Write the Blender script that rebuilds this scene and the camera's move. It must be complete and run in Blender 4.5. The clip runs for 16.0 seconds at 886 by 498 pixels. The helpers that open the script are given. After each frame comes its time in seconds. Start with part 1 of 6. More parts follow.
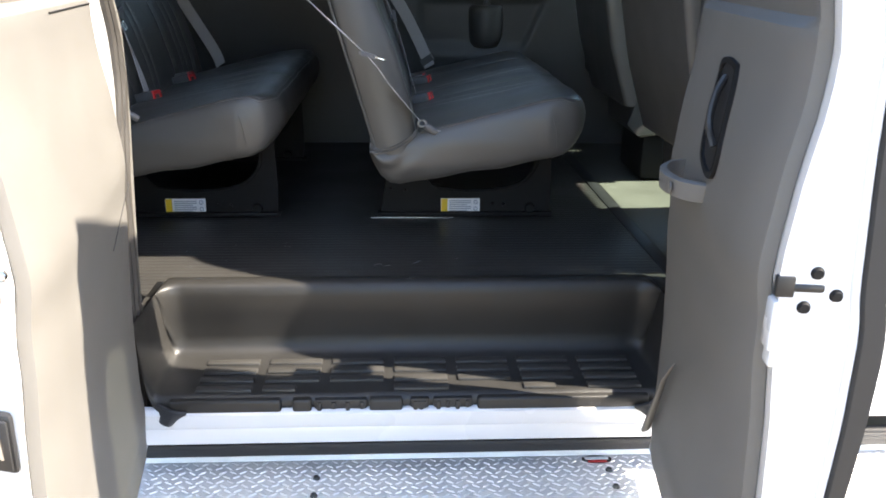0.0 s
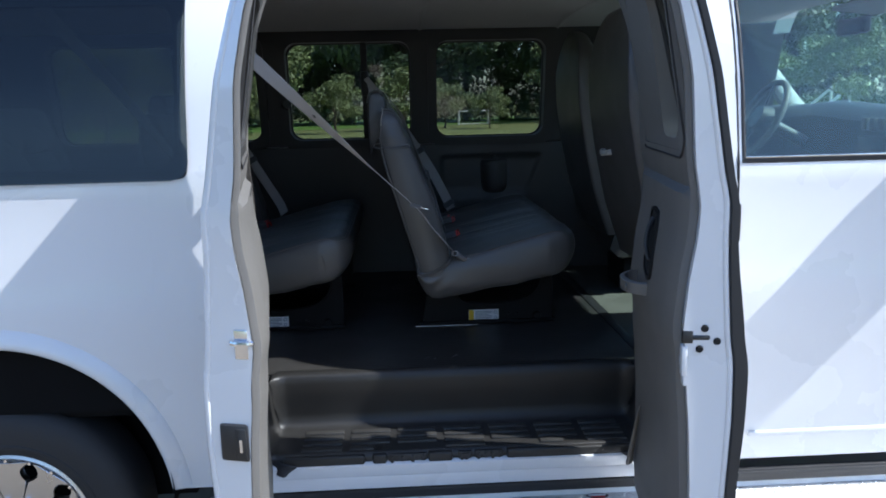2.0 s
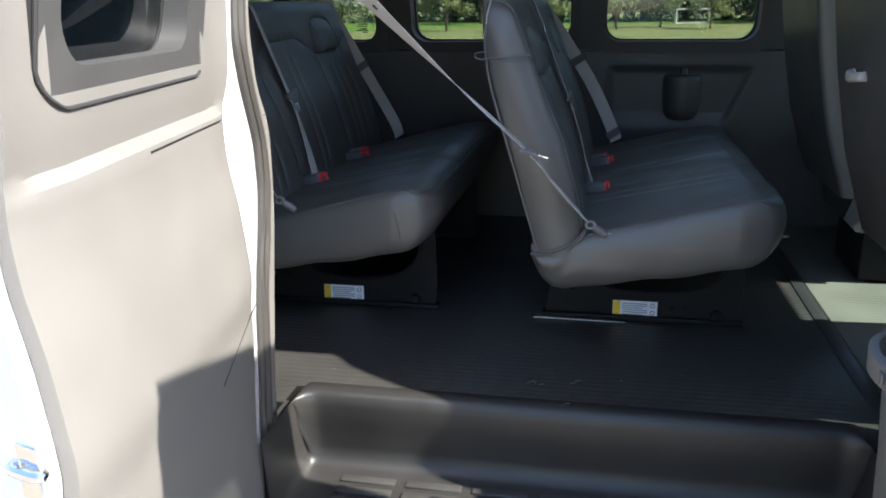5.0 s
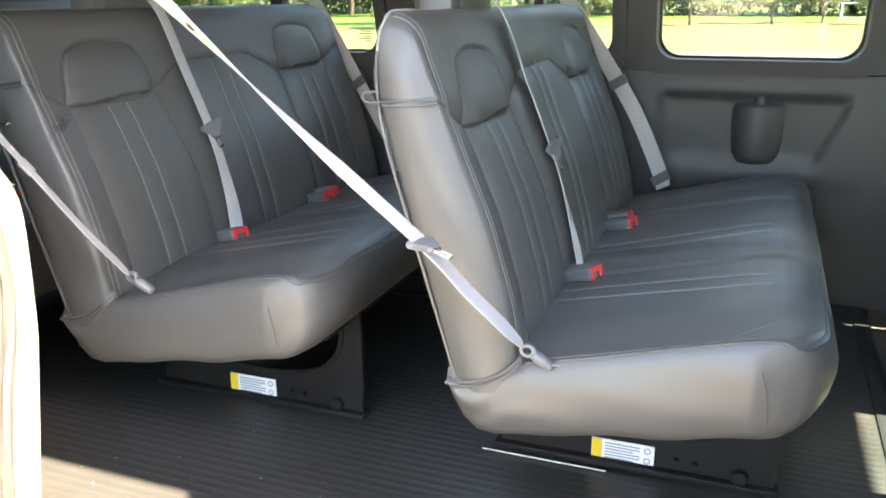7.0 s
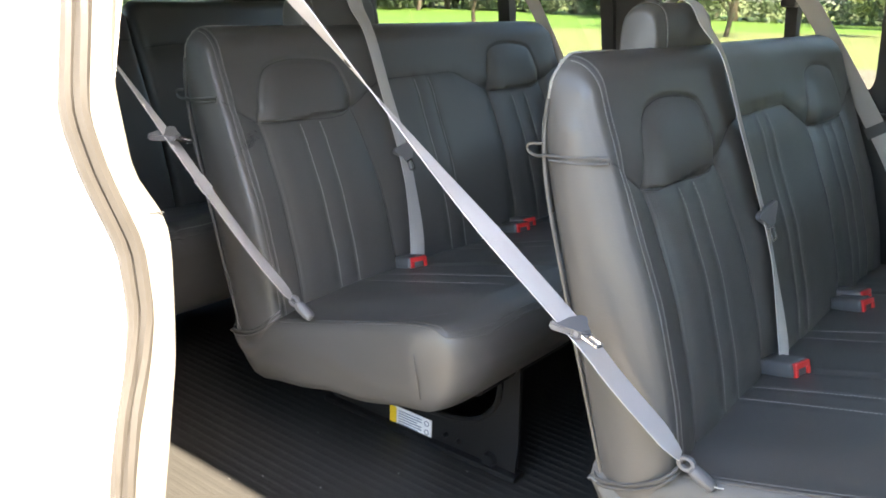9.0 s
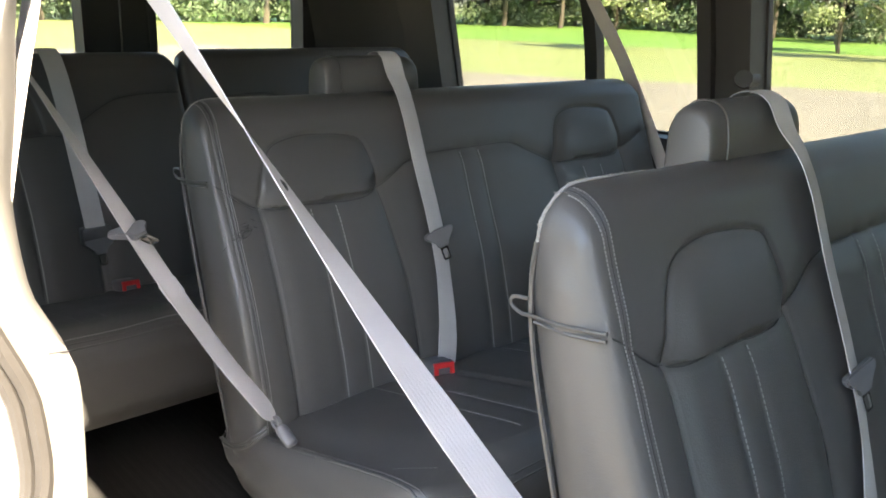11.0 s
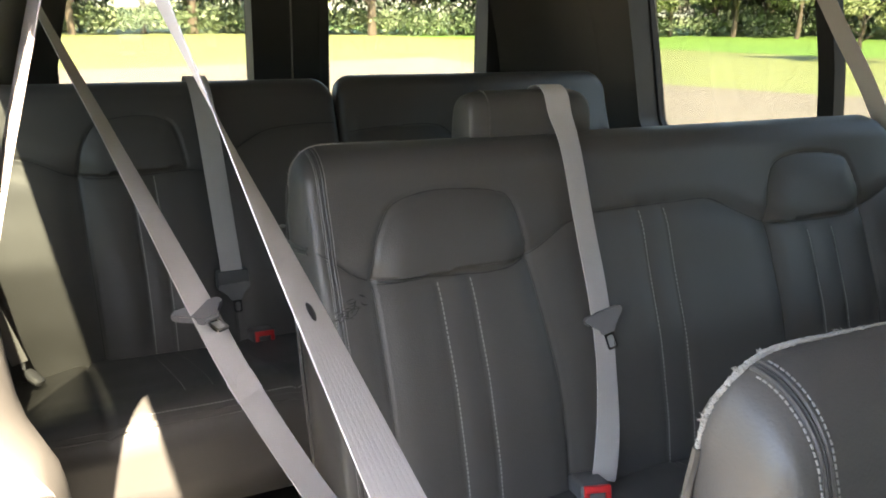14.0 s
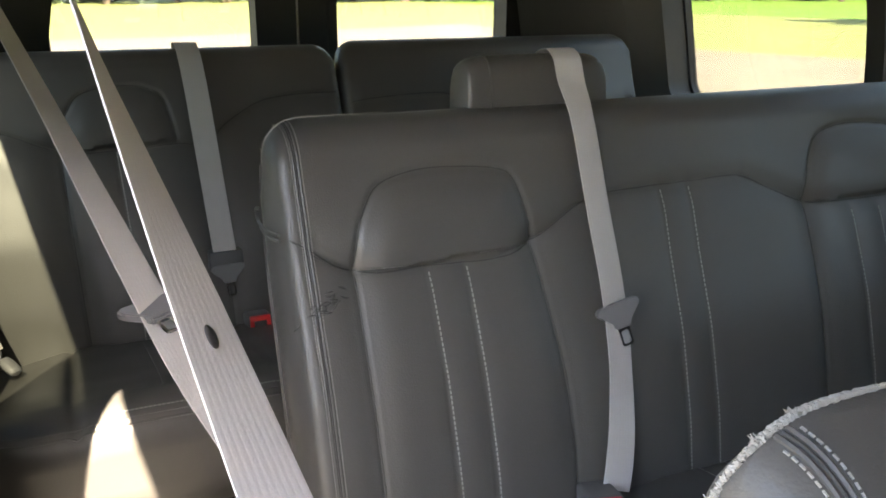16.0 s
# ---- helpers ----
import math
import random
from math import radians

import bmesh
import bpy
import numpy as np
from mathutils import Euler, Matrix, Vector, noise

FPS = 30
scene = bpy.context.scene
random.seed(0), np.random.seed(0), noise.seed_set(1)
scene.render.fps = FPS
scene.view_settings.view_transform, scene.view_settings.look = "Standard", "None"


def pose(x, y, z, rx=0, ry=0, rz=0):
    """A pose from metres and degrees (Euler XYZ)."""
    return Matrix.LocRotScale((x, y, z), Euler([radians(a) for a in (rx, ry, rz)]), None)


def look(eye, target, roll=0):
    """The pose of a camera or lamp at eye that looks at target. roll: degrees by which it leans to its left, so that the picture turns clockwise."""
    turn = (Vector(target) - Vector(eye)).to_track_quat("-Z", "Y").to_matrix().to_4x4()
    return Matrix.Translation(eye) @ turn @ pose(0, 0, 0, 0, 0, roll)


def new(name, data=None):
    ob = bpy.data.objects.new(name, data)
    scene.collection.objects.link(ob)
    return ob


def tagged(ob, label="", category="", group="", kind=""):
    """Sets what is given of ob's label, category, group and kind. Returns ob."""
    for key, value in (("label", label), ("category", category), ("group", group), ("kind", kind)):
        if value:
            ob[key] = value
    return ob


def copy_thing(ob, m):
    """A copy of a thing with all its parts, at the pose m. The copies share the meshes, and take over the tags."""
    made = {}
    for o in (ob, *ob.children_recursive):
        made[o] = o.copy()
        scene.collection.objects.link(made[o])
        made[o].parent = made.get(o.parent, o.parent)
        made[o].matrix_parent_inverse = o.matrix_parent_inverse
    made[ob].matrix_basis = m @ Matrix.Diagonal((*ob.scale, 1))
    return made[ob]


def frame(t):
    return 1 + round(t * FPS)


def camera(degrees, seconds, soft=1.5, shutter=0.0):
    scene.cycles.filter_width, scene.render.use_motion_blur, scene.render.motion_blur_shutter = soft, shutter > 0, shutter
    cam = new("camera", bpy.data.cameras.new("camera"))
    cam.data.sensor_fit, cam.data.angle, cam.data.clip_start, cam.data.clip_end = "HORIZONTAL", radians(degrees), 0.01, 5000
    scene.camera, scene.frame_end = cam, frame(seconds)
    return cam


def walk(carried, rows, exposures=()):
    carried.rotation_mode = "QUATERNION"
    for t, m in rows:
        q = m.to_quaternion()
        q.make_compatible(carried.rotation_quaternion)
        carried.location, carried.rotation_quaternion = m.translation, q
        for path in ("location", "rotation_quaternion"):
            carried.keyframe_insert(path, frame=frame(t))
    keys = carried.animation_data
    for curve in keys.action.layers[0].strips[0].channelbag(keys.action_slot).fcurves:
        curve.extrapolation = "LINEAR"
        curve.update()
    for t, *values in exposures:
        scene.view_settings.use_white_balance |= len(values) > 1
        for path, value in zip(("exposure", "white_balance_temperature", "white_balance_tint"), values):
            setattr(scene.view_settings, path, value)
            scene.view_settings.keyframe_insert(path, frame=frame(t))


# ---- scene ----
cam = camera(56.3, 16.0, soft=1.8)
PATH = [
    (0, (0.52, -1.853, 1.457), (0.63, 0.035, 0.807), 0.8),
    (0.5, (0.457, -2.117, 1.521), (0.611, -0.192, 1.003), 0.4),
    (1, (0.474, -2.363, 1.583), (0.573, -0.416, 1.137), 0.0),
    (1.5, (0.415, -2.523, 1.597), (0.514, -0.564, 1.203), -0.9),
    (2, (0.386, -2.607, 1.592), (0.491, -0.64, 1.246), -1.3),
    (2.5, (0.362, -2.625, 1.61), (0.487, -0.658, 1.27), -1.0),
    (3, (0.372, -2.61, 1.592), (0.49, -0.643, 1.25), -1.0),
    (3.2, (0.36, -2.594, 1.602), (0.488, -0.632, 1.231), -1.1),
    (5.3, (0.687, -1.376, 1.565), (0.212, 0.477, 0.982), -0.3),
    (5.5, (0.736, -1.24, 1.577), (0.203, 0.596, 0.991), -0.0),
    (6, (0.787, -1.016, 1.597), (0.205, 0.807, 1.013), 0.5),
    (6.5, (0.819, -0.884, 1.601), (0.239, 0.939, 1.018), 0.4),
    (7, (0.899, -0.844, 1.602), (0.216, 0.942, 1.016), -0.3),
    (7.5, (0.935, -0.827, 1.601), (0.158, 0.919, 1.013), -0.5),
    (8, (0.938, -0.798, 1.608), (0.017, 0.875, 1.012), -0.2),
    (8.5, (0.944, -0.73, 1.628), (-0.142, 0.843, 1.04), 0.7),
    (9, (0.933, -0.634, 1.655), (-0.248, 0.867, 1.063), 1.5),
    (9.5, (0.909, -0.514, 1.68), (-0.326, 0.942, 1.085), 1.3),
    (9.7, (0.907, -0.476, 1.689), (-0.375, 0.942, 1.1), 1.2),
    (11.8, (0.848, -0.205, 1.771), (-0.609, 1.036, 1.189), 2.3),
    (12, (0.836, -0.193, 1.771), (-0.639, 1.022, 1.181), 2.2),
    (12.5, (0.768, -0.143, 1.764), (-0.784, 0.973, 1.177), 1.7),
    (13, (0.749, -0.113, 1.764), (-0.876, 0.904, 1.194), 1.5),
    (13.5, (0.705, -0.049, 1.772), (-0.967, 0.891, 1.205), 1.4),
    (14, (0.66, 0.008, 1.771), (-1.046, 0.893, 1.218), 1.1),
    (14.5, (0.634, 0.057, 1.775), (-1.097, 0.888, 1.213), 1.1),
    (15, (0.607, 0.086, 1.77), (-1.129, 0.884, 1.177), 1.1),
    (15.5, (0.58, 0.101, 1.764), (-1.153, 0.895, 1.159), 0.8),
    (16, (0.564, 0.119, 1.756), (-1.157, 0.922, 1.13), 0.5),
]
walk(cam, [(t, look(eye, target, roll)) for t, eye, target, roll in PATH],
     exposures=[(0, 2.55, 6600, 11), (0.4, 2.25, 6400, 11), (1.0, 1.38, 5700, 10), (1.5, 1.03, 5450, 10), (2.5, 0.91, 5350, 10), (3.2, 0.91, 5350, 10), (5.3, 2.65, 6400, 10), (5.5, 2.95, 6600, 10), (6.0, 3.75, 5400, 8), (6.5, 4.5, 6500, 9), (7.0, 4.55, 7400, 11), (7.5, 4.5, 7400, 11), (8.0, 4.33, 7400, 11), (8.5, 4.0, 7300, 11), (9.0, 3.92, 7200, 11), (9.7, 3.97, 7200, 11), (12.0, 3.72, 7350, 12), (14.0, 3.75, 7600, 13), (15.0, 3.98, 7600, 13), (16.0, 4.0, 7700, 13)])

# ---- light ----
SUN = Vector((1.0, -0.215, 1.05)).normalized()
world = bpy.data.worlds.new("sky")
scene.world = world
world.use_nodes = True
sky = world.node_tree.nodes.new("ShaderNodeTexSky")
sky.sky_type, sky.sun_disc = "NISHITA", False
sky.sun_elevation = math.asin(SUN.z)
sky.sun_rotation = math.atan2(SUN.x, SUN.y)
world.node_tree.links.new(sky.outputs[0], world.node_tree.nodes["Background"].inputs[0])
world.node_tree.nodes["Background"].inputs[1].default_value = 0.15
sun = new("sun", bpy.data.lights.new("sun", "SUN"))
sun.data.energy, sun.data.angle, sun.data.color = 5.0, radians(0.6), (1.0, 0.905, 0.76)
sun.matrix_world = look((8, -3, 9), Vector((8, -3, 9)) - SUN)


# ---- materials ----
def material(name, color, rough=0.5, metal=0.0, var=0.12, scale=6.0, bump=0.0, bump_scale=200.0, coat=0.0, color2=None, stretch=(1, 1, 1), spec=0.5, wear=0.0):
    m = bpy.data.materials.new(name)
    m.use_nodes = True
    n, l = m.node_tree.nodes, m.node_tree.links
    b = n["Principled BSDF"]
    b.inputs["Roughness"].default_value, b.inputs["Metallic"].default_value = rough, metal
    b.inputs["Coat Weight"].default_value, b.inputs["Coat Roughness"].default_value = coat, 0.04
    b.inputs["Specular IOR Level"].default_value = spec
    tc = n.new("ShaderNodeTexCoord")
    mp = n.new("ShaderNodeMapping")
    mp.inputs["Scale"].default_value = stretch
    l.new(tc.outputs["Object"], mp.inputs[0])
    big = n.new("ShaderNodeTexNoise")
    big.inputs["Scale"].default_value, big.inputs["Detail"].default_value = scale, 5
    l.new(mp.outputs[0], big.inputs["Vector"])
    ramp = n.new("ShaderNodeMix")
    ramp.data_type = "RGBA"
    c2 = color2 or tuple(min(1, c * (1 + var)) for c in color)
    c1 = color if color2 else tuple(c * (1 - var) for c in color)
    ramp.inputs[6].default_value, ramp.inputs[7].default_value = (*c1, 1), (*c2, 1)
    l.new(big.outputs[0], ramp.inputs[0])
    l.new(ramp.outputs[2], b.inputs["Base Color"])
    fine = n.new("ShaderNodeTexNoise")
    fine.inputs["Scale"].default_value, fine.inputs["Detail"].default_value = bump_scale, 4
    l.new(mp.outputs[0], fine.inputs["Vector"])
    rr = n.new("ShaderNodeMapRange")
    rr.inputs["To Min"].default_value, rr.inputs["To Max"].default_value = max(0.02, rough - 0.08 - wear), min(1, rough + 0.08 + wear)
    l.new(big.outputs[0], rr.inputs[0])
    l.new(rr.outputs[0], b.inputs["Roughness"])
    if bump:
        bp = n.new("ShaderNodeBump")
        bp.inputs["Strength"].default_value, bp.inputs["Distance"].default_value = bump, 0.002
        l.new(fine.outputs[0], bp.inputs["Height"])
        l.new(bp.outputs[0], b.inputs["Normal"])
    return m


def glass_material(name, tint, rough=0.0):
    m = bpy.data.materials.new(name)
    m.use_nodes = True
    n, l = m.node_tree.nodes, m.node_tree.links
    n.remove(n["Principled BSDF"])
    tr, gl, mx, fr = n.new("ShaderNodeBsdfTransparent"), n.new("ShaderNodeBsdfGlossy"), n.new("ShaderNodeMixShader"), n.new("ShaderNodeLayerWeight")
    tr.inputs[0].default_value = (*tint, 1)
    gl.inputs["Roughness"].default_value = 0.01
    pw, sc = n.new("ShaderNodeMath"), n.new("ShaderNodeMath")
    pw.operation, pw.inputs[1].default_value = "POWER", 4.0
    sc.operation, sc.inputs[1].default_value, sc.inputs[2].default_value = "MULTIPLY_ADD", 0.85, 0.055
    l.new(fr.outputs[1], pw.inputs[0])
    l.new(pw.outputs[0], sc.inputs[0])
    l.new(sc.outputs[0], mx.inputs[0])
    l.new(tr.outputs[0], mx.inputs[1])
    l.new(gl.outputs[0], mx.inputs[2])
    l.new(mx.outputs[0], n["Material Output"].inputs[0])
    return m


PAINT = material("white_paint", (0.67, 0.676, 0.686), 0.28, var=0.02, scale=3, bump=0.02, bump_scale=900, coat=1.0)
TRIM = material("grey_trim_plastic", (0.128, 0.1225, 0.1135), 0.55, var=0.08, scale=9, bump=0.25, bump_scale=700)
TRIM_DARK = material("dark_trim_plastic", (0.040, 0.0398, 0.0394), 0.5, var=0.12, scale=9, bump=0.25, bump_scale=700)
VINYL = material("grey_vinyl", (0.070, 0.0679, 0.0644), 0.43, var=0.12, scale=7, bump=0.16, bump_scale=420, wear=0.05, spec=0.62)
VINYL_SIDE = material("light_grey_vinyl", (0.34, 0.327, 0.303), 0.42, var=0.07, scale=8, bump=0.18, bump_scale=420, wear=0.06)
FRAY = material("frayed_backing", (0.34, 0.327, 0.30), 0.9, var=0.15, scale=60, bump=0.6, bump_scale=500)
THREAD = material("stitch_thread", (0.28, 0.28, 0.268), 0.7, bump=0.5, bump_scale=900)
EDGE_THREAD = material("edge_thread", (0.28, 0.276, 0.265), 0.7, bump=0.5, bump_scale=900)
RUBBER = material("black_rubber_mat", (0.017, 0.017, 0.0175), 0.36, scale=4, color2=(0.048, 0.046, 0.042), bump=0.35, bump_scale=300, wear=0.12, spec=0.42)
STEP_MAT = material("black_step_plastic", (0.014, 0.0138, 0.0134), 0.40, scale=7, color2=(0.029, 0.028, 0.0265), bump=0.3, bump_scale=500, wear=0.1, spec=0.42)
BLACK = material("black_plastic", (0.018, 0.018, 0.019), 0.45, var=0.2, scale=20)
SEAL = material("black_rubber_seal", (0.02, 0.02, 0.021), 0.6, var=0.2, scale=20)
SEAL_GREY = material("grey_rubber_seal", (0.030, 0.027, 0.024), 0.6, var=0.1, scale=20, bump=0.3, bump_scale=500)
FRAME = material("black_painted_steel", (0.009, 0.009, 0.0095), 0.62, var=0.3, scale=14, bump=0.15, bump_scale=150, spec=0.22)
LINER = material("black_wheel_liner", (0.006, 0.006, 0.0065), 0.9, var=0.3, scale=10, spec=0.1)
CHROME = material("chrome", (0.75, 0.75, 0.76), 0.18, metal=1.0, var=0.03)
ALLOY = material("rim_alloy", (0.55, 0.55, 0.56), 0.3, metal=1.0, var=0.08, scale=12)
PLATE = material("aluminium_plate", (0.80, 0.795, 0.78), 0.60, metal=0.8, var=0.1, scale=14, bump=0.2, bump_scale=120)
WEB = material("grey_webbing", (0.49, 0.471, 0.462), 0.7, var=0.10, scale=14, bump=0.25, bump_scale=1800)
RED = material("red_plastic", (0.62, 0.03, 0.03), 0.4, var=0.08)
BUCKLE = material("buckle_plastic", (0.10, 0.103, 0.105), 0.5, var=0.1, scale=20, bump=0.2, bump_scale=500)
TONGUE = material("belt_tongue_plastic", (0.14, 0.14, 0.145), 0.5, var=0.1)
TYRE = material("tyre_rubber", (0.02, 0.02, 0.021), 0.7, var=0.3, scale=12, bump=0.3, bump_scale=160)
STICKER = material("sticker_white", (0.75, 0.76, 0.78), 0.4, var=0.02)
YELLOW = material("sticker_yellow", (0.75, 0.52, 0.03), 0.4, var=0.04)
INK = material("sticker_ink", (0.22, 0.25, 0.32), 0.5, var=0.05)
HEADLINER = material("headliner_cloth", (0.46, 0.45, 0.437), 0.9, var=0.05, bump=0.5, bump_scale=800)
GLASS = glass_material("tinted_glass", (0.60, 0.62, 0.59))
PRIVACY = glass_material("privacy_glass", (0.48, 0.50, 0.48))
SMOKED = glass_material("smoked_glass", (0.36, 0.38, 0.36))
CLEAR = glass_material("clear_glass", (0.86, 0.96, 0.94))
GRASS = material("grass", (0.135, 0.165, 0.045), 0.8, scale=0.30, color2=(0.25, 0.26, 0.095), bump=1.0, bump_scale=30)
ASPHALT = material("worn_asphalt", (0.145, 0.123, 0.093), 0.85, scale=0.5, color2=(0.248, 0.214, 0.165), bump=0.8, bump_scale=90)
BARK = material("bark", (0.12, 0.09, 0.065), 0.9, var=0.3, scale=8, bump=1.0, bump_scale=40)
LEAF = material("leaves", (0.155, 0.20, 0.075), 0.55, scale=0.6, color2=(0.27, 0.30, 0.125))
LEAF_DARK = material("dark_leaves", (0.080, 0.120, 0.060), 0.6, scale=0.5, color2=(0.155, 0.195, 0.095))
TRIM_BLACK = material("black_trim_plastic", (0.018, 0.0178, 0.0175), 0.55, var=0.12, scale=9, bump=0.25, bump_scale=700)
# paler copy of the rubber mat: sun on the front floor put into its colour
SUNLIT_RUBBER = material("sunlit_rubber_mat", (0.10, 0.097, 0.082), 0.5, var=0.3, scale=5, bump=0.35, bump_scale=300)
SEAM_DARK = material("seam_cord", (0.030, 0.029, 0.028), 0.6, var=0.15)
BAR = material("worn_black_plastic", (0.034, 0.033, 0.031), 0.4, var=0.3, scale=30, bump=0.3, bump_scale=500)
WHITE_PIPE = material("white_pipe", (0.75, 0.75, 0.74), 0.4, var=0.05)
FIELD = material("field_grass", (0.085, 0.19, 0.022), 0.8, scale=0.1, color2=(0.16, 0.26, 0.04), bump=1.0, bump_scale=30)


# ---- mesh helpers ----
def finish(name, bm, mat, smooth=True, angle=40):
    me = bpy.data.meshes.new(name)
    bmesh.ops.recalc_face_normals(bm, faces=bm.faces)
    if smooth:
        for f in bm.faces:
            f.smooth = True
        for e in bm.edges:
            if len(e.link_faces) == 2 and e.calc_face_angle(0) > radians(angle):
                e.smooth = False
    bm.to_mesh(me)
    bm.free()
    for x in (mat if isinstance(mat, (list, tuple)) else [mat]):
        me.materials.append(x)
    return me


def part(name, bm, mat, parent=None, label="", smooth=True, angle=40):
    ob = new(name, finish(name, bm, mat, smooth, angle))
    if parent:
        ob.parent = parent
    if label:
        tagged(ob, label)
    return ob


def thing(name, label, category, group="", kind="", at=None):
    ob = new(name)
    ob.empty_display_size = 0.1
    if at is not None:
        ob.matrix_basis = at
    return tagged(ob, label, category, group, kind)


def box(bm, x0, x1, y0, y1, z0, z1, bevel=0.0, seg=2, m=None):
    r = bmesh.ops.create_cube(bm, size=1.0)
    t = Matrix.Translation(((x0 + x1) / 2, (y0 + y1) / 2, (z0 + z1) / 2)) @ Matrix.Diagonal((x1 - x0, y1 - y0, z1 - z0, 1))
    bmesh.ops.transform(bm, matrix=(m or Matrix()) @ t, verts=r["verts"])
    if bevel:
        es = list({e for v in r["verts"] for e in v.link_edges})
        bmesh.ops.bevel(bm, geom=es, offset=bevel, segments=seg, affect="EDGES", profile=0.5)
    return bm


def bmnew():
    return bmesh.new()


def shell(bm, xs, z0, z1, yo, yi, nz=10):
    """A curved panel: columns xs, from z0(x) to z1(x), between the depths yo(x, z) and yi(x, z)."""
    f0 = z0 if callable(z0) else (lambda x: z0)
    f1 = z1 if callable(z1) else (lambda x: z1)
    cols = []
    for x in xs:
        zs = [f0(x) + (f1(x) - f0(x)) * j / nz for j in range(nz + 1)]
        cols.append(([bm.verts.new((x, yo(x, z), z)) for z in zs], [bm.verts.new((x, yi(x, z), z)) for z in zs]))
    for (a, b), (c, d) in zip(cols, cols[1:]):
        for j in range(nz):
            bm.faces.new((a[j], c[j], c[j + 1], a[j + 1]))
            bm.faces.new((b[j], b[j + 1], d[j + 1], d[j]))
        bm.faces.new((a[0], b[0], d[0], c[0]))
        bm.faces.new((a[nz], c[nz], d[nz], b[nz]))
    for a, b in (cols[0], cols[-1]):
        for j in range(nz):
            bm.faces.new((a[j], a[j + 1], b[j + 1], b[j]))
    return bm


def spread(a, b, n):
    return [a + (b - a) * i / n for i in range(n + 1)]


def smooth_line(pts, n=8, closed=False):
    """A Catmull-Rom line through points."""
    p = [Vector(q) for q in pts]
    out = []
    k = len(p)
    for i in range(k if closed else k - 1):
        a, b, c, d = (p[(i - 1) % k], p[i], p[(i + 1) % k], p[(i + 2) % k]) if closed else (p[max(i - 1, 0)], p[i], p[i + 1], p[min(i + 2, k - 1)])
        for j in range(n):
            t = j / n
            out.append(0.5 * ((2 * b) + (c - a) * t + (2 * a - 5 * b + 4 * c - d) * t * t + (3 * b - a - 3 * c + d) * t ** 3))
    if not closed:
        out.append(p[-1])
    return out


def tube(bm, pts, r, seg=8, closed=False, flat=1.0):
    p = [Vector(q) for q in pts]
    rings, n = [], len(p)
    up = Vector((0.123, 0.31, 0.94))
    for i, q in enumerate(p):
        d = ((p[(i + 1) % n] if closed or i < n - 1 else q) - (p[i - 1] if closed or i else q)).normalized()
        side = d.cross(up)
        side = side.normalized() if side.length > 1e-6 else Vector((1, 0, 0))
        up2 = side.cross(d).normalized()
        rr = r(i / max(1, n - 1)) if callable(r) else r
        rings.append([bm.verts.new(q + rr * (math.cos(2 * math.pi * k / seg) * side + flat * math.sin(2 * math.pi * k / seg) * up2)) for k in range(seg)])
    for i in range(n if closed else n - 1):
        a, b = rings[i], rings[(i + 1) % n]
        for k in range(seg):
            bm.faces.new((a[k], a[(k + 1) % seg], b[(k + 1) % seg], b[k]))
    if not closed:
        bm.faces.new(rings[0]), bm.faces.new(rings[-1][::-1])
    return bm


RIBS = [(-1 + k / 9, 0.75 if k in (0, 18) else 1.09 if k % 2 else 0.93) for k in range(19)]
RIBS += [(s, -u) for s, u in RIBS[::-1]]


def ribbon(bm, pts, width, across, thick=0.0015):
    """A strap along pts; across: one direction, or one a point, of its width."""
    p = [Vector(q) for q in pts]
    n, rows = len(p), []
    for i, q in enumerate(p):
        d = (p[min(i + 1, n - 1)] - p[max(i - 1, 0)]).normalized()
        w = Vector(across[i] if isinstance(across, list) else across)
        w = (w - d * w.dot(d)).normalized()
        t = d.cross(w).normalized() * thick / 2
        wd = width(i / (n - 1)) if callable(width) else width
        rows.append([bm.verts.new(q + s * w * wd / 2 + u * t) for s, u in RIBS])
    for a, b in zip(rows, rows[1:]):
        for k in range(len(a)):
            bm.faces.new((a[k], a[(k + 1) % len(a)], b[(k + 1) % len(a)], b[k]))
    bm.faces.new(rows[0]), bm.faces.new(rows[-1][::-1])
    return bm


def round_rect(x0, x1, z0, z1, r, n=6):
    out = []
    for cx, cz, a in ((x1 - r, z1 - r, 0), (x0 + r, z1 - r, 90), (x0 + r, z0 + r, 180), (x1 - r, z0 + r, 270)):
        for i in range(n + 1):
            t = radians(a + 90 * i / n)
            out.append((cx + r * math.cos(t), cz + r * math.sin(t)))
    return out


def ring(bm, inner, outer, place0, place1):
    """A closed frame between two outlines of as many points; place0, place1 put (u, v) on its front and its back."""
    n = len(inner)
    v = [[bm.verts.new(f(*q)) for q in o] for o in (inner, outer) for f in (place0, place1)]
    a, b, c, d = v
    for i in range(n):
        j = (i + 1) % n
        bm.faces.new((a[i], a[j], c[j], c[i])), bm.faces.new((b[i], d[i], d[j], b[j]))
        bm.faces.new((a[i], b[i], b[j], a[j])), bm.faces.new((c[i], c[j], d[j], d[i]))
    return bm


def plate(bm, outline, place0, place1):
    """A slab of an outline, between two placings of (u, v)."""
    a, b = [[bm.verts.new(f(*q)) for q in outline] for f in (place0, place1)]
    bm.faces.new(a), bm.faces.new(b[::-1])
    for i in range(len(a)):
        j = (i + 1) % len(a)
        bm.faces.new((a[i], b[i], b[j], a[j]))
    return bm


DENSE = {}


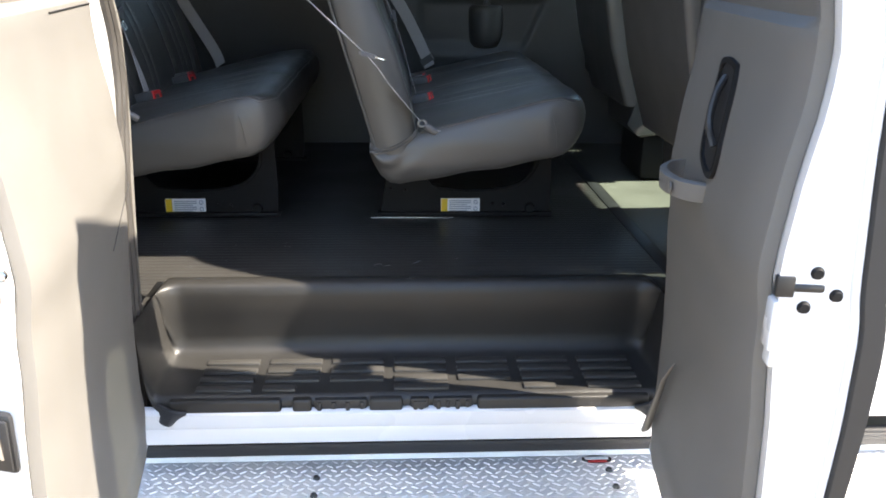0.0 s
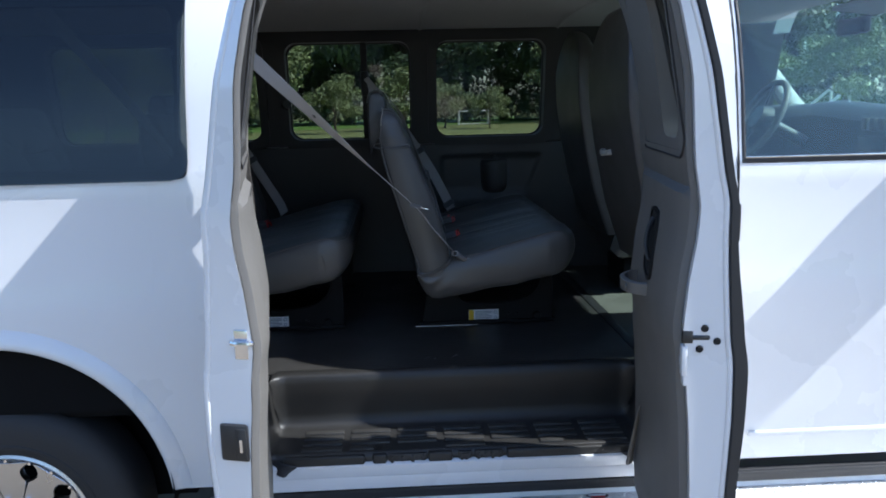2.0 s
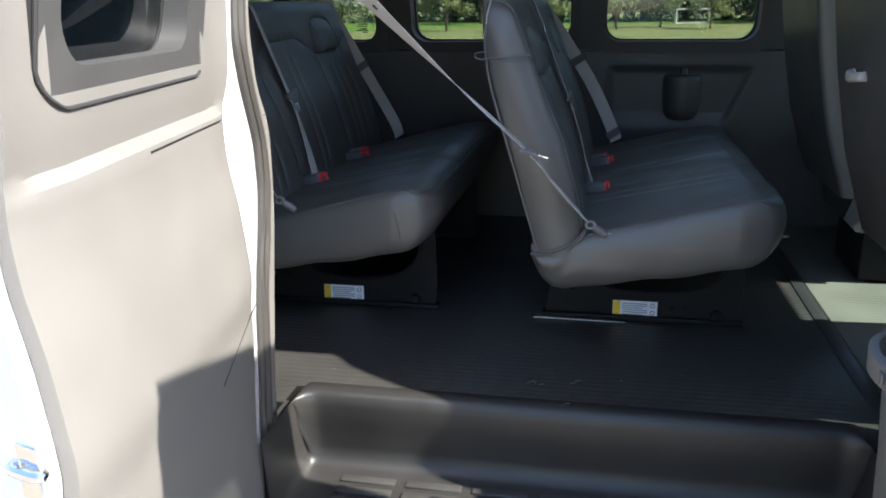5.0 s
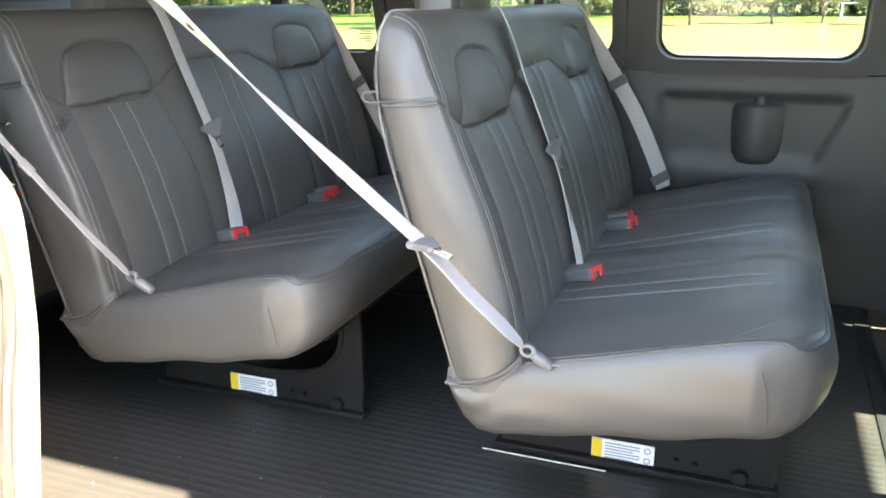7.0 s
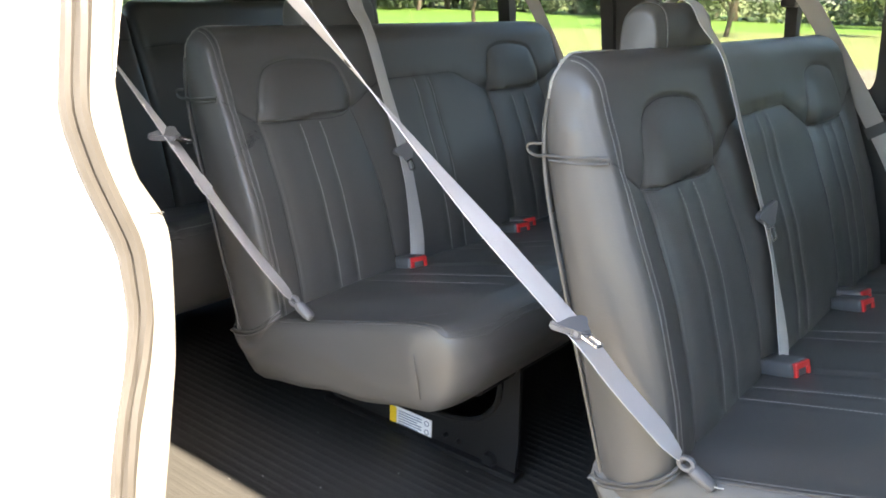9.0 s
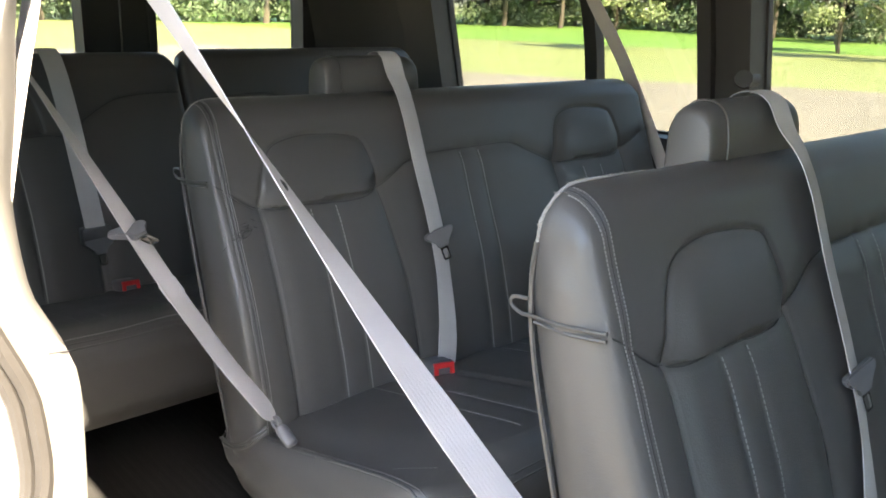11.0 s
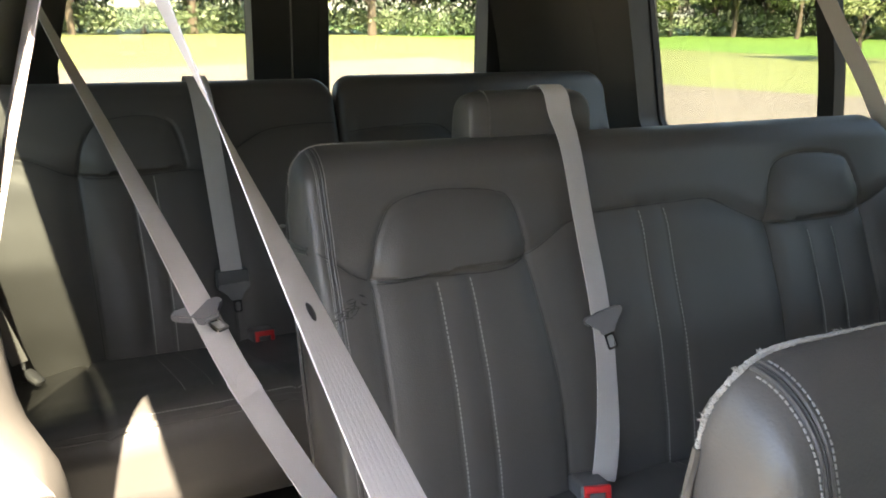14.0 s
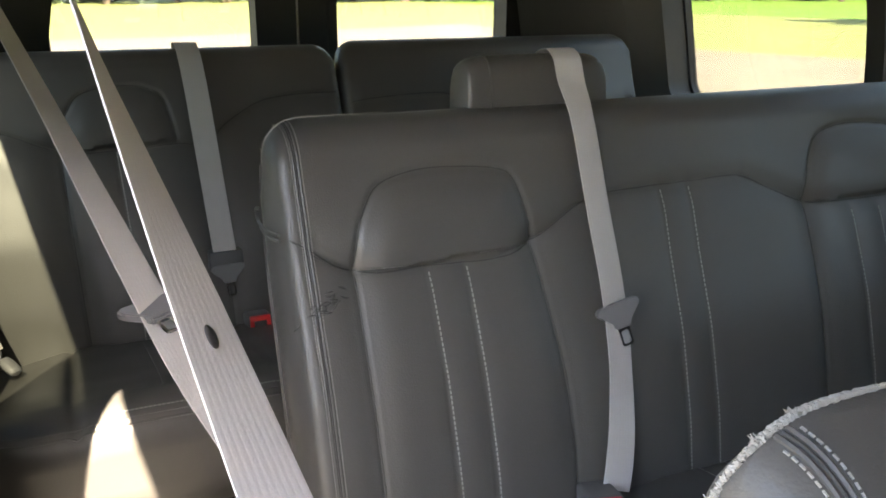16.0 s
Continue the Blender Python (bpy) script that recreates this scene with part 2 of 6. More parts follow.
def interp(table, v):
    """A rounded line through a table of (place, value)."""
    if id(table) not in DENSE:
        p, q = [t[0] for t in table], [t[1] for t in table]
        x = np.linspace(p[0], p[-1], 600)
        y = np.interp(x, p, q)
        w = max(1, int(0.036 / (x[1] - x[0])))
        long = np.concatenate([2 * y[0] - y[w:0:-1], y, 2 * y[-1] - y[-2:-w - 2:-1]])
        k = np.concatenate([np.arange(1, w + 1), [w + 1], np.arange(w, 0, -1)]).astype(float)
        DENSE[id(table)] = (table, x, np.convolve(long, k / k.sum(), "valid"))
    return float(np.interp(v, *DENSE[id(table)][1:]))


def curve(table, V):
    """The same rounded line for an array of places."""
    interp(table, table[0][0])
    return np.interp(V, *DENSE[id(table)][1:])


# ---- the van's cross-section ----
MID = 0.80                                      # the van's middle line
TUMBLE = [(0.40, 0.05), (0.50, 0.03), (0.60, 0.015), (0.75, 0.008), (0.9, 0.0), (1.03, 0.0), (1.045, 0.001), (1.085, 0.009), (1.12, 0.010), (1.23, 0.017), (1.32, 0.020),
          (1.38, 0.018), (1.43, 0.030), (1.645, 0.062), (1.78, 0.098), (1.90, 0.14), (1.98, 0.19), (2.04, 0.27), (2.08, 0.40)]
OUT = -0.215


def near(extra=0.0):
    return lambda x, z: OUT + interp(TUMBLE, z) + extra


def far(extra=0.0):
    return lambda x, z: 2 * MID - OUT - interp(TUMBLE, z) - extra


SILL_Z, BELT_Z, HEAD_Z, DOOR_Z = 0.44, 1.415, 1.93, 1.96
FLOOR_Z = 0.72
REAR_X = -1.84

# ---- the ground ----
bm = bmnew()
bmesh.ops.create_grid(bm, x_segments=60, y_segments=60, size=900)
for v in bm.verts:
    d = math.hypot(v.co.x, v.co.y)
    v.co.z = -0.06 + (noise.noise(v.co * 0.01) * 1.2 if d > 120 else 0)
tagged(part("ground", bm, GRASS), "mown green lawn and open field", "ground", kind="structure")
bm = bmnew()
edge = [(-24, -12), (-26, 3.2), (-30, 15.2), (-23, 15.1), (-16.7, 16), (-13.5, 17.7), (-11.3, 20), (-9.5, 21.7), (-3, 25), (8, 27), (22, 24), (34, 8), (40, -30), (0, -45), (-26, -34)]
plate(bm, edge, lambda x, y: (x, y, -0.046), lambda x, y: (x, y, -0.056))
tagged(part("parking_lot", bm, ASPHALT, smooth=False), "sunlit pale worn asphalt parking lot", "parking lot", kind="structure")

bm = bmnew()
plate(bm, [(-120, 12), (-60, 24), (-34.9, 32.6), (-27.7, 36), (-20, 43.3), (-6, 58), (20, 70), (60, 80), (60, 140), (-120, 140)], lambda x, y: (x, y, -0.048), lambda x, y: (x, y, -0.055))
tagged(part("field", bm, FIELD, smooth=False), "bright green open field behind the lawn", "field", kind="structure")


def leaf_cloud(name, blobs, count, size, mat, seed, parent=None):
    rng = np.random.default_rng(seed)
    blobs = np.array(blobs, float)
    wts = blobs[:, 3] * blobs[:, 4] * blobs[:, 5]
    pick = rng.choice(len(blobs), count, p=wts / wts.sum())
    d = rng.normal(size=(count, 3))
    d /= np.linalg.norm(d, axis=1)[:, None]
    c = blobs[pick, :3] + d * blobs[pick, 3:6] * (rng.random((count, 1)) ** 0.45)
    a = rng.normal(size=(count, 3)); a /= np.linalg.norm(a, axis=1)[:, None]
    b = np.cross(a, rng.normal(size=(count, 3))); b /= np.linalg.norm(b, axis=1)[:, None]
    s = size * (0.6 + 0.8 * rng.random((count, 1)))
    co = np.stack([c - a * s, c + b * s * 0.45, c + a * s, c - b * s * 0.45], 1).reshape(-1, 3)
    me = bpy.data.meshes.new(name)
    me.from_pydata(co.tolist(), [], np.arange(4 * count).reshape(-1, 4).tolist())
    me.materials.append(mat)
    ob = new(name, me)
    if parent:
        ob.parent = parent
    return ob


def tree(h, r, seed, mat, count=2600, leaf=0.22, trunk=0.16, low=0.28):
    rng = random.Random(seed)
    t = thing("tree", "broad green leafy tree standing on the lawn", "tree", "trees round the lawn")
    bm = bmnew()
    top = h * 0.62
    tube(bm, [(0.05 * math.sin(3 * i), 0.05 * math.cos(2 * i), top * i / 6 - 0.05) for i in range(7)], lambda u: trunk * (1.15 - 0.85 * u), 9)
    blobs = []
    for i in range(9):
        a, z = 2.4 * i + rng.random(), h * (low + 0.07 * i * (1 - low))
        rad = r * (0.35 + 0.6 * math.sin(math.pi * min(1, (i + 1.5) / 9.5)))
        p1 = Vector((math.cos(a) * rad, math.sin(a) * rad, z + 0.16 * h))
        tube(bm, smooth_line([(0, 0, z * 0.85), p1 * 0.45 + Vector((0, 0, z * 0.5)), p1], 4), lambda u: trunk * 0.4 * (1.05 - u), 6)
        blobs.append((*p1, r * (0.34 + 0.2 * rng.random()), r * (0.34 + 0.2 * rng.random()), h * (0.08 + 0.06 * rng.random())))
    for i in range(6):
        blobs.append((rng.uniform(-0.4, 0.4) * r, rng.uniform(-0.4, 0.4) * r, h * rng.uniform(0.55, 0.9), r * 0.45, r * 0.45, h * 0.1))
    part("trunk", bm, BARK, t)
    leaf_cloud("crown", blobs, count, leaf, mat, seed, t)
    return t


trees = [tree(3.6, 1.65, 3, LEAF, 5200, 0.085, 0.075, 0.20), tree(9.5, 3.6, 5, LEAF, 6200, 0.19, 0.2, 0.2), tree(15, 5.0, 8, LEAF_DARK, 9500, 0.25, 0.3, 0.15)]
SPOTS = [(0, 6.5, 51.5, 0.76), (0, 3.8, 54.6, 0.95), (0, 1.0, 51.5, 1.12), (0, -3.25, 48.3, 1.0), (1, -9, 64, 0.9), (1, 14, 64, 0.8), (1, 21, 60, 0.9), (0, -14, 40, 1.6), (0, -19, 46, 1.5),
         (1, -26, 62, 1.0), (1, -34, 68, 1.0), (0, 26, 44, 1.6), (1, 29, 67, 1.0), (1, -52, 62, 1.1), (1, -60, 40, 1.0), (0, -24, 33, 1.4), (1, 40, 38, 1.0), (1, 50, 20, 1.1), (1, 46, 5, 1.0), (0, 60, 30, 1.8)]
rng = random.Random(11)
for i in range(46):
    x = -75 + 3.6 * i + rng.uniform(-1, 1)
    SPOTS.append((2, x, 74 + rng.uniform(-4, 8) + (0 if x > -40 else 0), rng.uniform(0.8, 1.25)))
for i in range(26):
    SPOTS.append((2 if rng.random() < 0.7 else 1, -58 + rng.uniform(-6, 3), -34 + 4.2 * i + rng.uniform(-1, 1), rng.uniform(0.75, 1.2)))
for i in range(16):
    SPOTS.append((2, 70 + rng.uniform(-4, 8), -50 + 8 * i, rng.uniform(0.8, 1.2)))
for i in range(14):
    SPOTS.append((2, (-82 + 5 * i) if i < 12 else (6 + 14 * (i - 12)), -50 + rng.uniform(-4, 4), rng.uniform(0.80, 1.05)))
for i in range(11):
    SPOTS.append((2, 46 + rng.uniform(-2, 4), -30 + 7 * i, rng.uniform(0.9, 1.2)))
for k, (kind, x, y, s) in enumerate(SPOTS):
    m = Matrix.Translation((x, y, -0.06)) @ Matrix.Rotation(k * 2.1, 4, "Z") @ Matrix.Scale(s, 4)
    o = copy_thing(trees[kind], m)
    o.matrix_basis = m
for o, p in zip(trees, ((-9, 49), (22, 66), (-62, 76))):
    o.matrix_basis = Matrix.Translation((*p, -0.06))
blobs = [(-59 + rng.uniform(-3, 3), -36 + 1.6 * i, 0.9, 2.2, 1.6, rng.uniform(0.7, 1.9)) for i in range(66)]
blobs += [(-70 + 2.2 * i, 72 + rng.uniform(-3, 2), 1.0, 2.0, 1.8, rng.uniform(0.8, 2.2)) for i in range(64)]
blobs += [(-85 + 1.7 * i, 77 + rng.uniform(-2, 4), rng.uniform(1.5, 6.0), 2.6, 2.0, rng.uniform(1.8, 3.0)) for i in range(95)]
blobs += [(-63 + rng.uniform(-3, 2), -40 + 1.7 * i, rng.uniform(1.5, 5.5), 2.0, 2.6, rng.uniform(1.6, 2.8)) for i in range(80)]
tagged(leaf_cloud("undergrowth", blobs, 170000, 0.22, LEAF_DARK, 4), "dense green undergrowth along the wood's edge", "bushes", kind="stuff")

goal = thing("soccer_goal", "small white soccer goal on the lawn", "goal")
for p, q in (((5.3, 62, -0.05), (5.3, 62, 0.95)), ((7.6, 62, -0.05), (7.6, 62, 0.95)), ((5.25, 62, 0.97), (7.65, 62, 0.97)), ((5.3, 63.1, -0.03), (5.3, 62, 0.95)), ((7.6, 63.1, -0.03), (7.6, 62, 0.95)), ((5.3, 63.1, -0.02), (7.6, 63.1, -0.02))):
    bm = bmnew()
    tube(bm, [p, q], 0.05, 8)
    part("pipe", bm, WHITE_PIPE, goal)
GOAL_TURN = Matrix.Translation((35.5, 62, -0.03)) @ Matrix.Rotation(radians(76), 4, "Z") @ Matrix.Scale(2.3, 4) @ Matrix.Translation((-6.45, -62, 0))
far_goal = copy_thing(goal, GOAL_TURN)
far_goal.matrix_basis = GOAL_TURN
tagged(far_goal, "tall white soccer goal standing across the field", "goal")
# ---- the van ----
van = thing("passenger_van", "white passenger van with its side doors open, standing on asphalt", "van")

def panel(name, pieces, mat, parent=None, label=""):
    bm = bmnew()
    for p in pieces:
        shell(bm, *p)
    bmesh.ops.remove_doubles(bm, verts=bm.verts, dist=0.0003)
    return part(name, bm, mat, parent or van, label)

WHEEL = (-0.82, 0.43)
def arch(x):
    d = 0.490 ** 2 - (x - WHEEL[0]) ** 2
    return max(SILL_Z, WHEEL[1] + math.sqrt(d)) if d > 0 else SILL_Z

QX0, QX1 = -1.30, -0.235
XS_Q = sorted(set(spread(REAR_X, -0.10, 30) + spread(-1.31, -0.33, 40)))
o, i_ = near(0), near(0.012)
panel("rear_side_panel", [(XS_Q, arch, BELT_Z, o, i_, 14), (spread(REAR_X, QX0, 4), BELT_Z, HEAD_Z - 0.02, o, i_, 8),
      (spread(QX1, -0.10, 2), BELT_Z, HEAD_Z - 0.02, o, i_, 8), (spread(REAR_X, -0.10, 12), HEAD_Z - 0.02, 2.08, o, i_, 5)], PAINT)
FX0, FX1 = 1.42, 2.12
panel("door_pillar", [(spread(1.165, 1.40, 4), SILL_Z, 2.08, o, i_, 20)], PAINT)
panel("front_fender", [(spread(2.43, 3.25, 8), lambda x: max(SILL_Z, 0.41 + math.sqrt(max(0, 0.43 ** 2 - (x - 2.98) ** 2))) if abs(x - 2.98) < 0.43 else SILL_Z, lambda x: 1.36 - 0.06 * (x - 2.4), o, i_, 10)], PAINT)
panel("roof_rail", [(spread(-0.10, 1.20, 8), DOOR_Z + 0.02, 2.08, o, i_, 6), (spread(1.20, 2.42, 6), HEAD_Z, 2.08, o, i_, 6)], PAINT)
of, if_ = far(0), far(0.012)
FAR_WINDOWS = [(-1.31, -0.290), (-0.157, 0.475), (0.590, 1.155), (1.42, 2.12)]
xs = [REAR_X] + [x for w in FAR_WINDOWS for x in w] + [2.36]
panel("far_side_panel", [(spread(REAR_X, 3.25, 20), SILL_Z, lambda x: BELT_Z if x < 2.3 else 1.37 - 0.06 * (x - 2.4), of, if_, 10), (spread(REAR_X, 2.42, 16), HEAD_Z - 0.02, 2.08, of, if_, 5)]
      + [(spread(a, b, 2), BELT_Z, HEAD_Z - 0.02, of, if_, 6) for a, b in zip(xs[::2], xs[1::2])], PAINT)
# roof
bm = bmnew()
def roof_z(y):
    u = abs(y - MID) / (MID - OUT)
    return 2.13 - 0.03 * u ** 2 - 0.10 * u ** 6
xs2, ys2 = spread(REAR_X, 2.46, 20), spread(OUT + 0.40, 2 * MID - OUT - 0.40, 16)
g = [[(bm.verts.new((x, y, roof_z(y) - 0.03 * max(0, (x - 2.0) / 0.4) ** 2)), bm.verts.new((x, y, roof_z(y) - 0.012 - 0.03 * max(0, (x - 2.0) / 0.4) ** 2))) for y in ys2] for x in xs2]
for a, b in zip(g, g[1:]):
    for j in range(len(ys2) - 1):
        for k in (0, 1):
            bm.faces.new((a[j][k], a[j + 1][k], b[j + 1][k], b[j][k]))
part("roof", bm, PAINT, van)

# ---- floor, step, headliner, trim ----
def solid_sheet(bm, us, vs, top, thick):
    """A sheet over a grid of us and vs; top(u, v) gives a point, thick its depth."""
    d = Vector(thick)
    a = [[bm.verts.new(top(u, v)) for v in vs] for u in us]
    b = [[bm.verts.new(Vector(top(u, v)) + d) for v in vs] for u in us]
    for g, flip in ((a, False), (b, True)):
        for r, s in zip(g, g[1:]):
            for j in range(len(vs) - 1):
                q = (r[j], s[j], s[j + 1], r[j + 1])
                bm.faces.new(q[::-1] if flip else q)
    n, m = len(us) - 1, len(vs) - 1
    rim = [(i, 0) for i in range(n)] + [(n, j) for j in range(m)] + [(i, m) for i in range(n, 0, -1)] + [(0, j) for j in range(m, 0, -1)]
    for (i, j), (k, l) in zip(rim, rim[1:] + rim[:1]):
        bm.faces.new((a[i][j], b[i][j], b[k][l], a[k][l]))
    return bm


STEP_X0, STEP_X1, EDGE_Y = -0.05, 1.16, 0.035


def ribbed(bm, x0, x1, y0, y1):
    """Rubber floor with fine ribs along the van."""
    ys, y = [], y0
    while y < y1 - 0.001:
        ys += [(y, 0), (y + 0.010, 0), (y + 0.013, 0.0004), (y + 0.019, 0.0004)]
        y += 0.022
    ys = [q for q in ys if q[0] < y1] + [(y1, 0)]
    a = [[bm.verts.new((x, q, FLOOR_Z + h)) for q, h in ys] for x in (x0, x1)]
    b = [[bm.verts.new((x, q, FLOOR_Z - 0.04)) for q in (y0, y1)] for x in (x0, x1)]
    for j in range(len(ys) - 1):
        bm.faces.new((a[0][j], a[1][j], a[1][j + 1], a[0][j + 1]))
    bm.faces.new((b[0][0], b[0][1], b[1][1], b[1][0]))
    bm.faces.new((a[0][0], b[0][0], b[1][0], a[1][0])), bm.faces.new((a[0][-1], a[1][-1], b[1][1], b[0][1]))


bm = bmnew()
ribbed(bm, REAR_X + 0.03, 1.235, EDGE_Y + 0.02, 1.76)
ribbed(bm, REAR_X + 0.03, STEP_X0 - 0.012, -0.13, EDGE_Y + 0.019)
tagged(part("floor", bm, RUBBER, smooth=False), "black ribbed rubber floor mat, scuffed near the step", "floor", kind="structure")
bm = bmnew()
ribbed(bm, 1.245, 2.45, -0.13, 1.76)
ob = tagged(part("floor_front", bm, SUNLIT_RUBBER, smooth=False), "black ribbed rubber mat of the front cabin", "floor", kind="structure")
bm = bmnew()
box(bm, 1.2, 1.24, EDGE_Y + 0.02, 1.7, FLOOR_Z - 0.02, FLOOR_Z + 0.004, 0.003)
tagged(part("floor_joint", bm, BLACK), "black strip where two floor mats meet", "trim", kind="structure")

# the moulded step: a tub with rounded corners
def tub(u, v):
    """u along the van 0..1, v from the lip on the floor over the riser to the tread's outer edge."""
    x = STEP_X0 + (STEP_X1 - STEP_X0) * u
    prof = smooth_tub
    y, z = prof[v]
    e = min(x - STEP_X0, STEP_X1 - x)
    k = max(0.0, 1 - e / 0.050) ** 5
    rise = (0.715 - z) * k
    q = min(max(0.055 - e, 0.0), 0.055)
    turn = 0.055 - math.sqrt(0.055 ** 2 - q * q)
    if 0.55 < z < 0.722:
        y -= turn * 0.9
    return (x, y, z + rise)


smooth_tub = [(0.075, 0.7235), (0.050, 0.7245), (0.036, 0.721), (0.028, 0.712), (0.026, 0.69), (0.030, 0.64), (0.036, 0.585), (0.034, 0.560), (0.024, 0.546), (0.008, 0.540), (-0.04, 0.5375), (-0.10, 0.536), (-0.165, 0.535), (-0.182, 0.531), (-0.186, 0.52), (-0.187, 0.506)]
bm = bmnew()
us = [0, 0.002, 0.004, 0.007, 0.010, 0.014, 0.018, 0.023, 0.028, 0.034, 0.040, 0.048, 0.055, 0.072]
us = us + spread(0.1, 0.9, 12) + [1 - q for q in us[::-1]]
solid_sheet(bm, us, range(len(smooth_tub)), tub, (0, 0.004, -0.006))
step = tagged(part("entry_step", bm, STEP_MAT, angle=120), "black moulded plastic entry step, scuffed, partly in the sun", "step", kind="structure")
for c in range(7):
    x0 = 0.062 + 0.1495 * c
    for r in range(4):
        if r == 3 and c in (2, 4):
            continue
        y0 = -0.012 - 0.043 * r
        bm = bmnew()
        short = 0.05 if (r == 3 and c in (1, 5)) else 0
        box(bm, x0, x0 + 0.126 - short, y0 - 0.026, y0, 0.532, 0.5435 - 0.0007 * r, 0.004, 2)
        part("tread_bar", bm, BAR, step)
for x0, x1 in ((0.010, 0.258), (0.283, 0.326), (0.455, 0.530), (0.700, 1.095)):
    bm = bmnew()
    box(bm, x0, x1, -0.200, -0.176, 0.499, 0.531, 0.006, 3)
    part("step_lip", bm, STEP_MAT, step, "worn black lip over the sill")
for x0, x1 in ((0.332, 0.450), (0.548, 0.590), (0.600, 0.688)):
    bm = bmnew()
    box(bm, x0, x1, -0.195, -0.168, 0.505, 0.529, 0.004)
    for i in range(4):
        u = x0 + 0.006 + (x1 - x0 - 0.022) * i / 3
        box(bm, u, u + 0.010, -0.200, -0.19, 0.503 + 0.004 * (i % 2), 0.524, 0.002)
    part("latch_socket", bm, BLACK, step, "black latch socket in the step's edge")
for x, sx in ((0.005, 1), (1.105, -1)):
    bm = bmnew()
    for i in range(7):
        d = 0.0045 * i
        pts = [(x - sx * 0.030, -0.176 - 0.25 * d, 0.518 - 1.1 * d), (x - sx * 0.006, -0.196 - 0.4 * d, 0.513 - 1.0 * d), (x + sx * (0.022 - 0.5 * d), -0.206 - 0.2 * d, 0.508 - 0.9 * d), (x + sx * (0.044 - 1.1 * d), -0.202 + 0.1 * d, 0.504 - 0.55 * d)]
        tube(bm, smooth_line(pts, 6), lambda u: 0.0045 + 0.0022 * math.sin(math.pi * u), 7)
    part("seal_end", bm, SEAL, step, "folded black rubber seal end")

bm = bmnew()
solid_sheet(bm, spread(-0.10, 1.16, 6), range(7), lambda u, v: (u, *[(-0.186, 0.507), (-0.197, 0.506), (-0.204, 0.499), (-0.205, 0.470), (-0.200, 0.463), (-0.203, 0.455), (-0.200, 0.424)][v]), (0, 0.012, 0))
part("door_sill", bm, PAINT, van)
bm = bmnew()
box(bm, -0.16, 2.42, -0.192, -0.165, 0.383, 0.425, 0.004)
box(bm, -0.16, 2.42, -0.198, -0.18, 0.402, 0.418, 0.003)
part("sill_strip", bm, SEAL, van, "black rubber strip under the sill")
# running board with raised diamonds
board = new("running_board")
board.parent = van
tagged(board, "bright aluminium diamond-plate running board")
bm = bmnew()
solid_sheet(bm, spread(-0.24, 2.42, 4), range(7), lambda u, v: (u, *[(-0.10, 0.372), (-0.165, 0.372), (-0.172, 0.358), (-0.30, 0.357), (-0.435, 0.357), (-0.455, 0.348), (-0.46, 0.30)][v]), (0, 0, -0.004))
part("board_plate", bm, PLATE, board)
verts, faces = [], []
for i in range(115):
    for j in range(15):
        x, y = -0.22 + 0.0228 * i + (0.0114 if j % 2 else 0), -0.182 - 0.0172 * j
        a = radians(32 if (i + j // 1) % 2 else -32)
        c, s = math.cos(a), math.sin(a)
        k = len(verts)
        for u, v, h in ((-0.0105, 0, 0), (-0.004, -0.0028, 0), (0.004, -0.0028, 0), (0.0105, 0, 0), (0.004, 0.0028, 0), (-0.004, 0.0028, 0), (-0.006, 0, 0.0022), (0.006, 0, 0.0022)):
            verts.append((x + u * c - v * s, y + u * s + v * c, 0.3575 + h))
        faces += [(k, k + 1, k + 6), (k + 1, k + 2, k + 7, k + 6), (k + 2, k + 3, k + 7), (k + 3, k + 4, k + 7), (k + 4, k + 5, k + 6, k + 7), (k + 5, k, k + 6)]
me = bpy.data.meshes.new("raised_tread")
me.from_pydata(verts, [], faces)
me.materials.append(PLATE)
ob = new("raised_tread", me)
ob.parent = board
tagged(ob, kind="stuff")
for x, y in ((0.335, -0.245), (0.335, -0.31), (1.005, -0.235), (1.005, -0.30)):
    bm = bmnew()
    bmesh.ops.create_cone(bm, cap_ends=True, segments=12, radius1=0.009, radius2=0.006, depth=0.006, matrix=Matrix.Translation((x, y, 0.361)))
    part("rivet", bm, BLACK, board)
bm = bmnew()
plate(bm, [(0.950 + 0.072 * (1 + math.cos(a)) / 1.0 * 0.5 + 0.0, -0.192 + 0.016 * math.sin(a)) for a in spread(0, 2 * math.pi, 20)[:-1]], lambda x, y: (x, y, 0.3605), lambda x, y: (x, y, 0.358))
badge = part("badge", bm, BLACK, board, "small dark oval badge with a pale bar and a red edge")
bm = bmnew()
box(bm, 0.958, 1.014, -0.195, -0.184, 0.3607, 0.3615)
part("badge_bar", bm, STICKER, badge)
bm = bmnew()
box(bm, 0.964, 1.008, -0.2055, -0.199, 0.3607, 0.3615)
part("badge_edge", bm, RED, badge)

bm = bmnew()
HEAD = lambda y: 1.985 - 0.065 * abs((y - MID) / 0.9) ** 4
solid_sheet(bm, spread(REAR_X + 0.05, 2.28, 16), spread(0.07, 1.62, 18), lambda x, y: (x, y, HEAD(y)), (0, 0, 0.02))
for x in (-0.55, 0.52, 1.2):
    solid_sheet(bm, (x - 0.012, x, x + 0.012), spread(0.08, 1.60, 16), lambda u, y: (u, y, HEAD(y) - (0.006 if abs(u - x) < 0.001 else 0.0005)), (0, 0, 0.006))
tagged(part("ceiling", bm, HEADLINER), "pale grey cloth headliner", "ceiling", kind="structure")

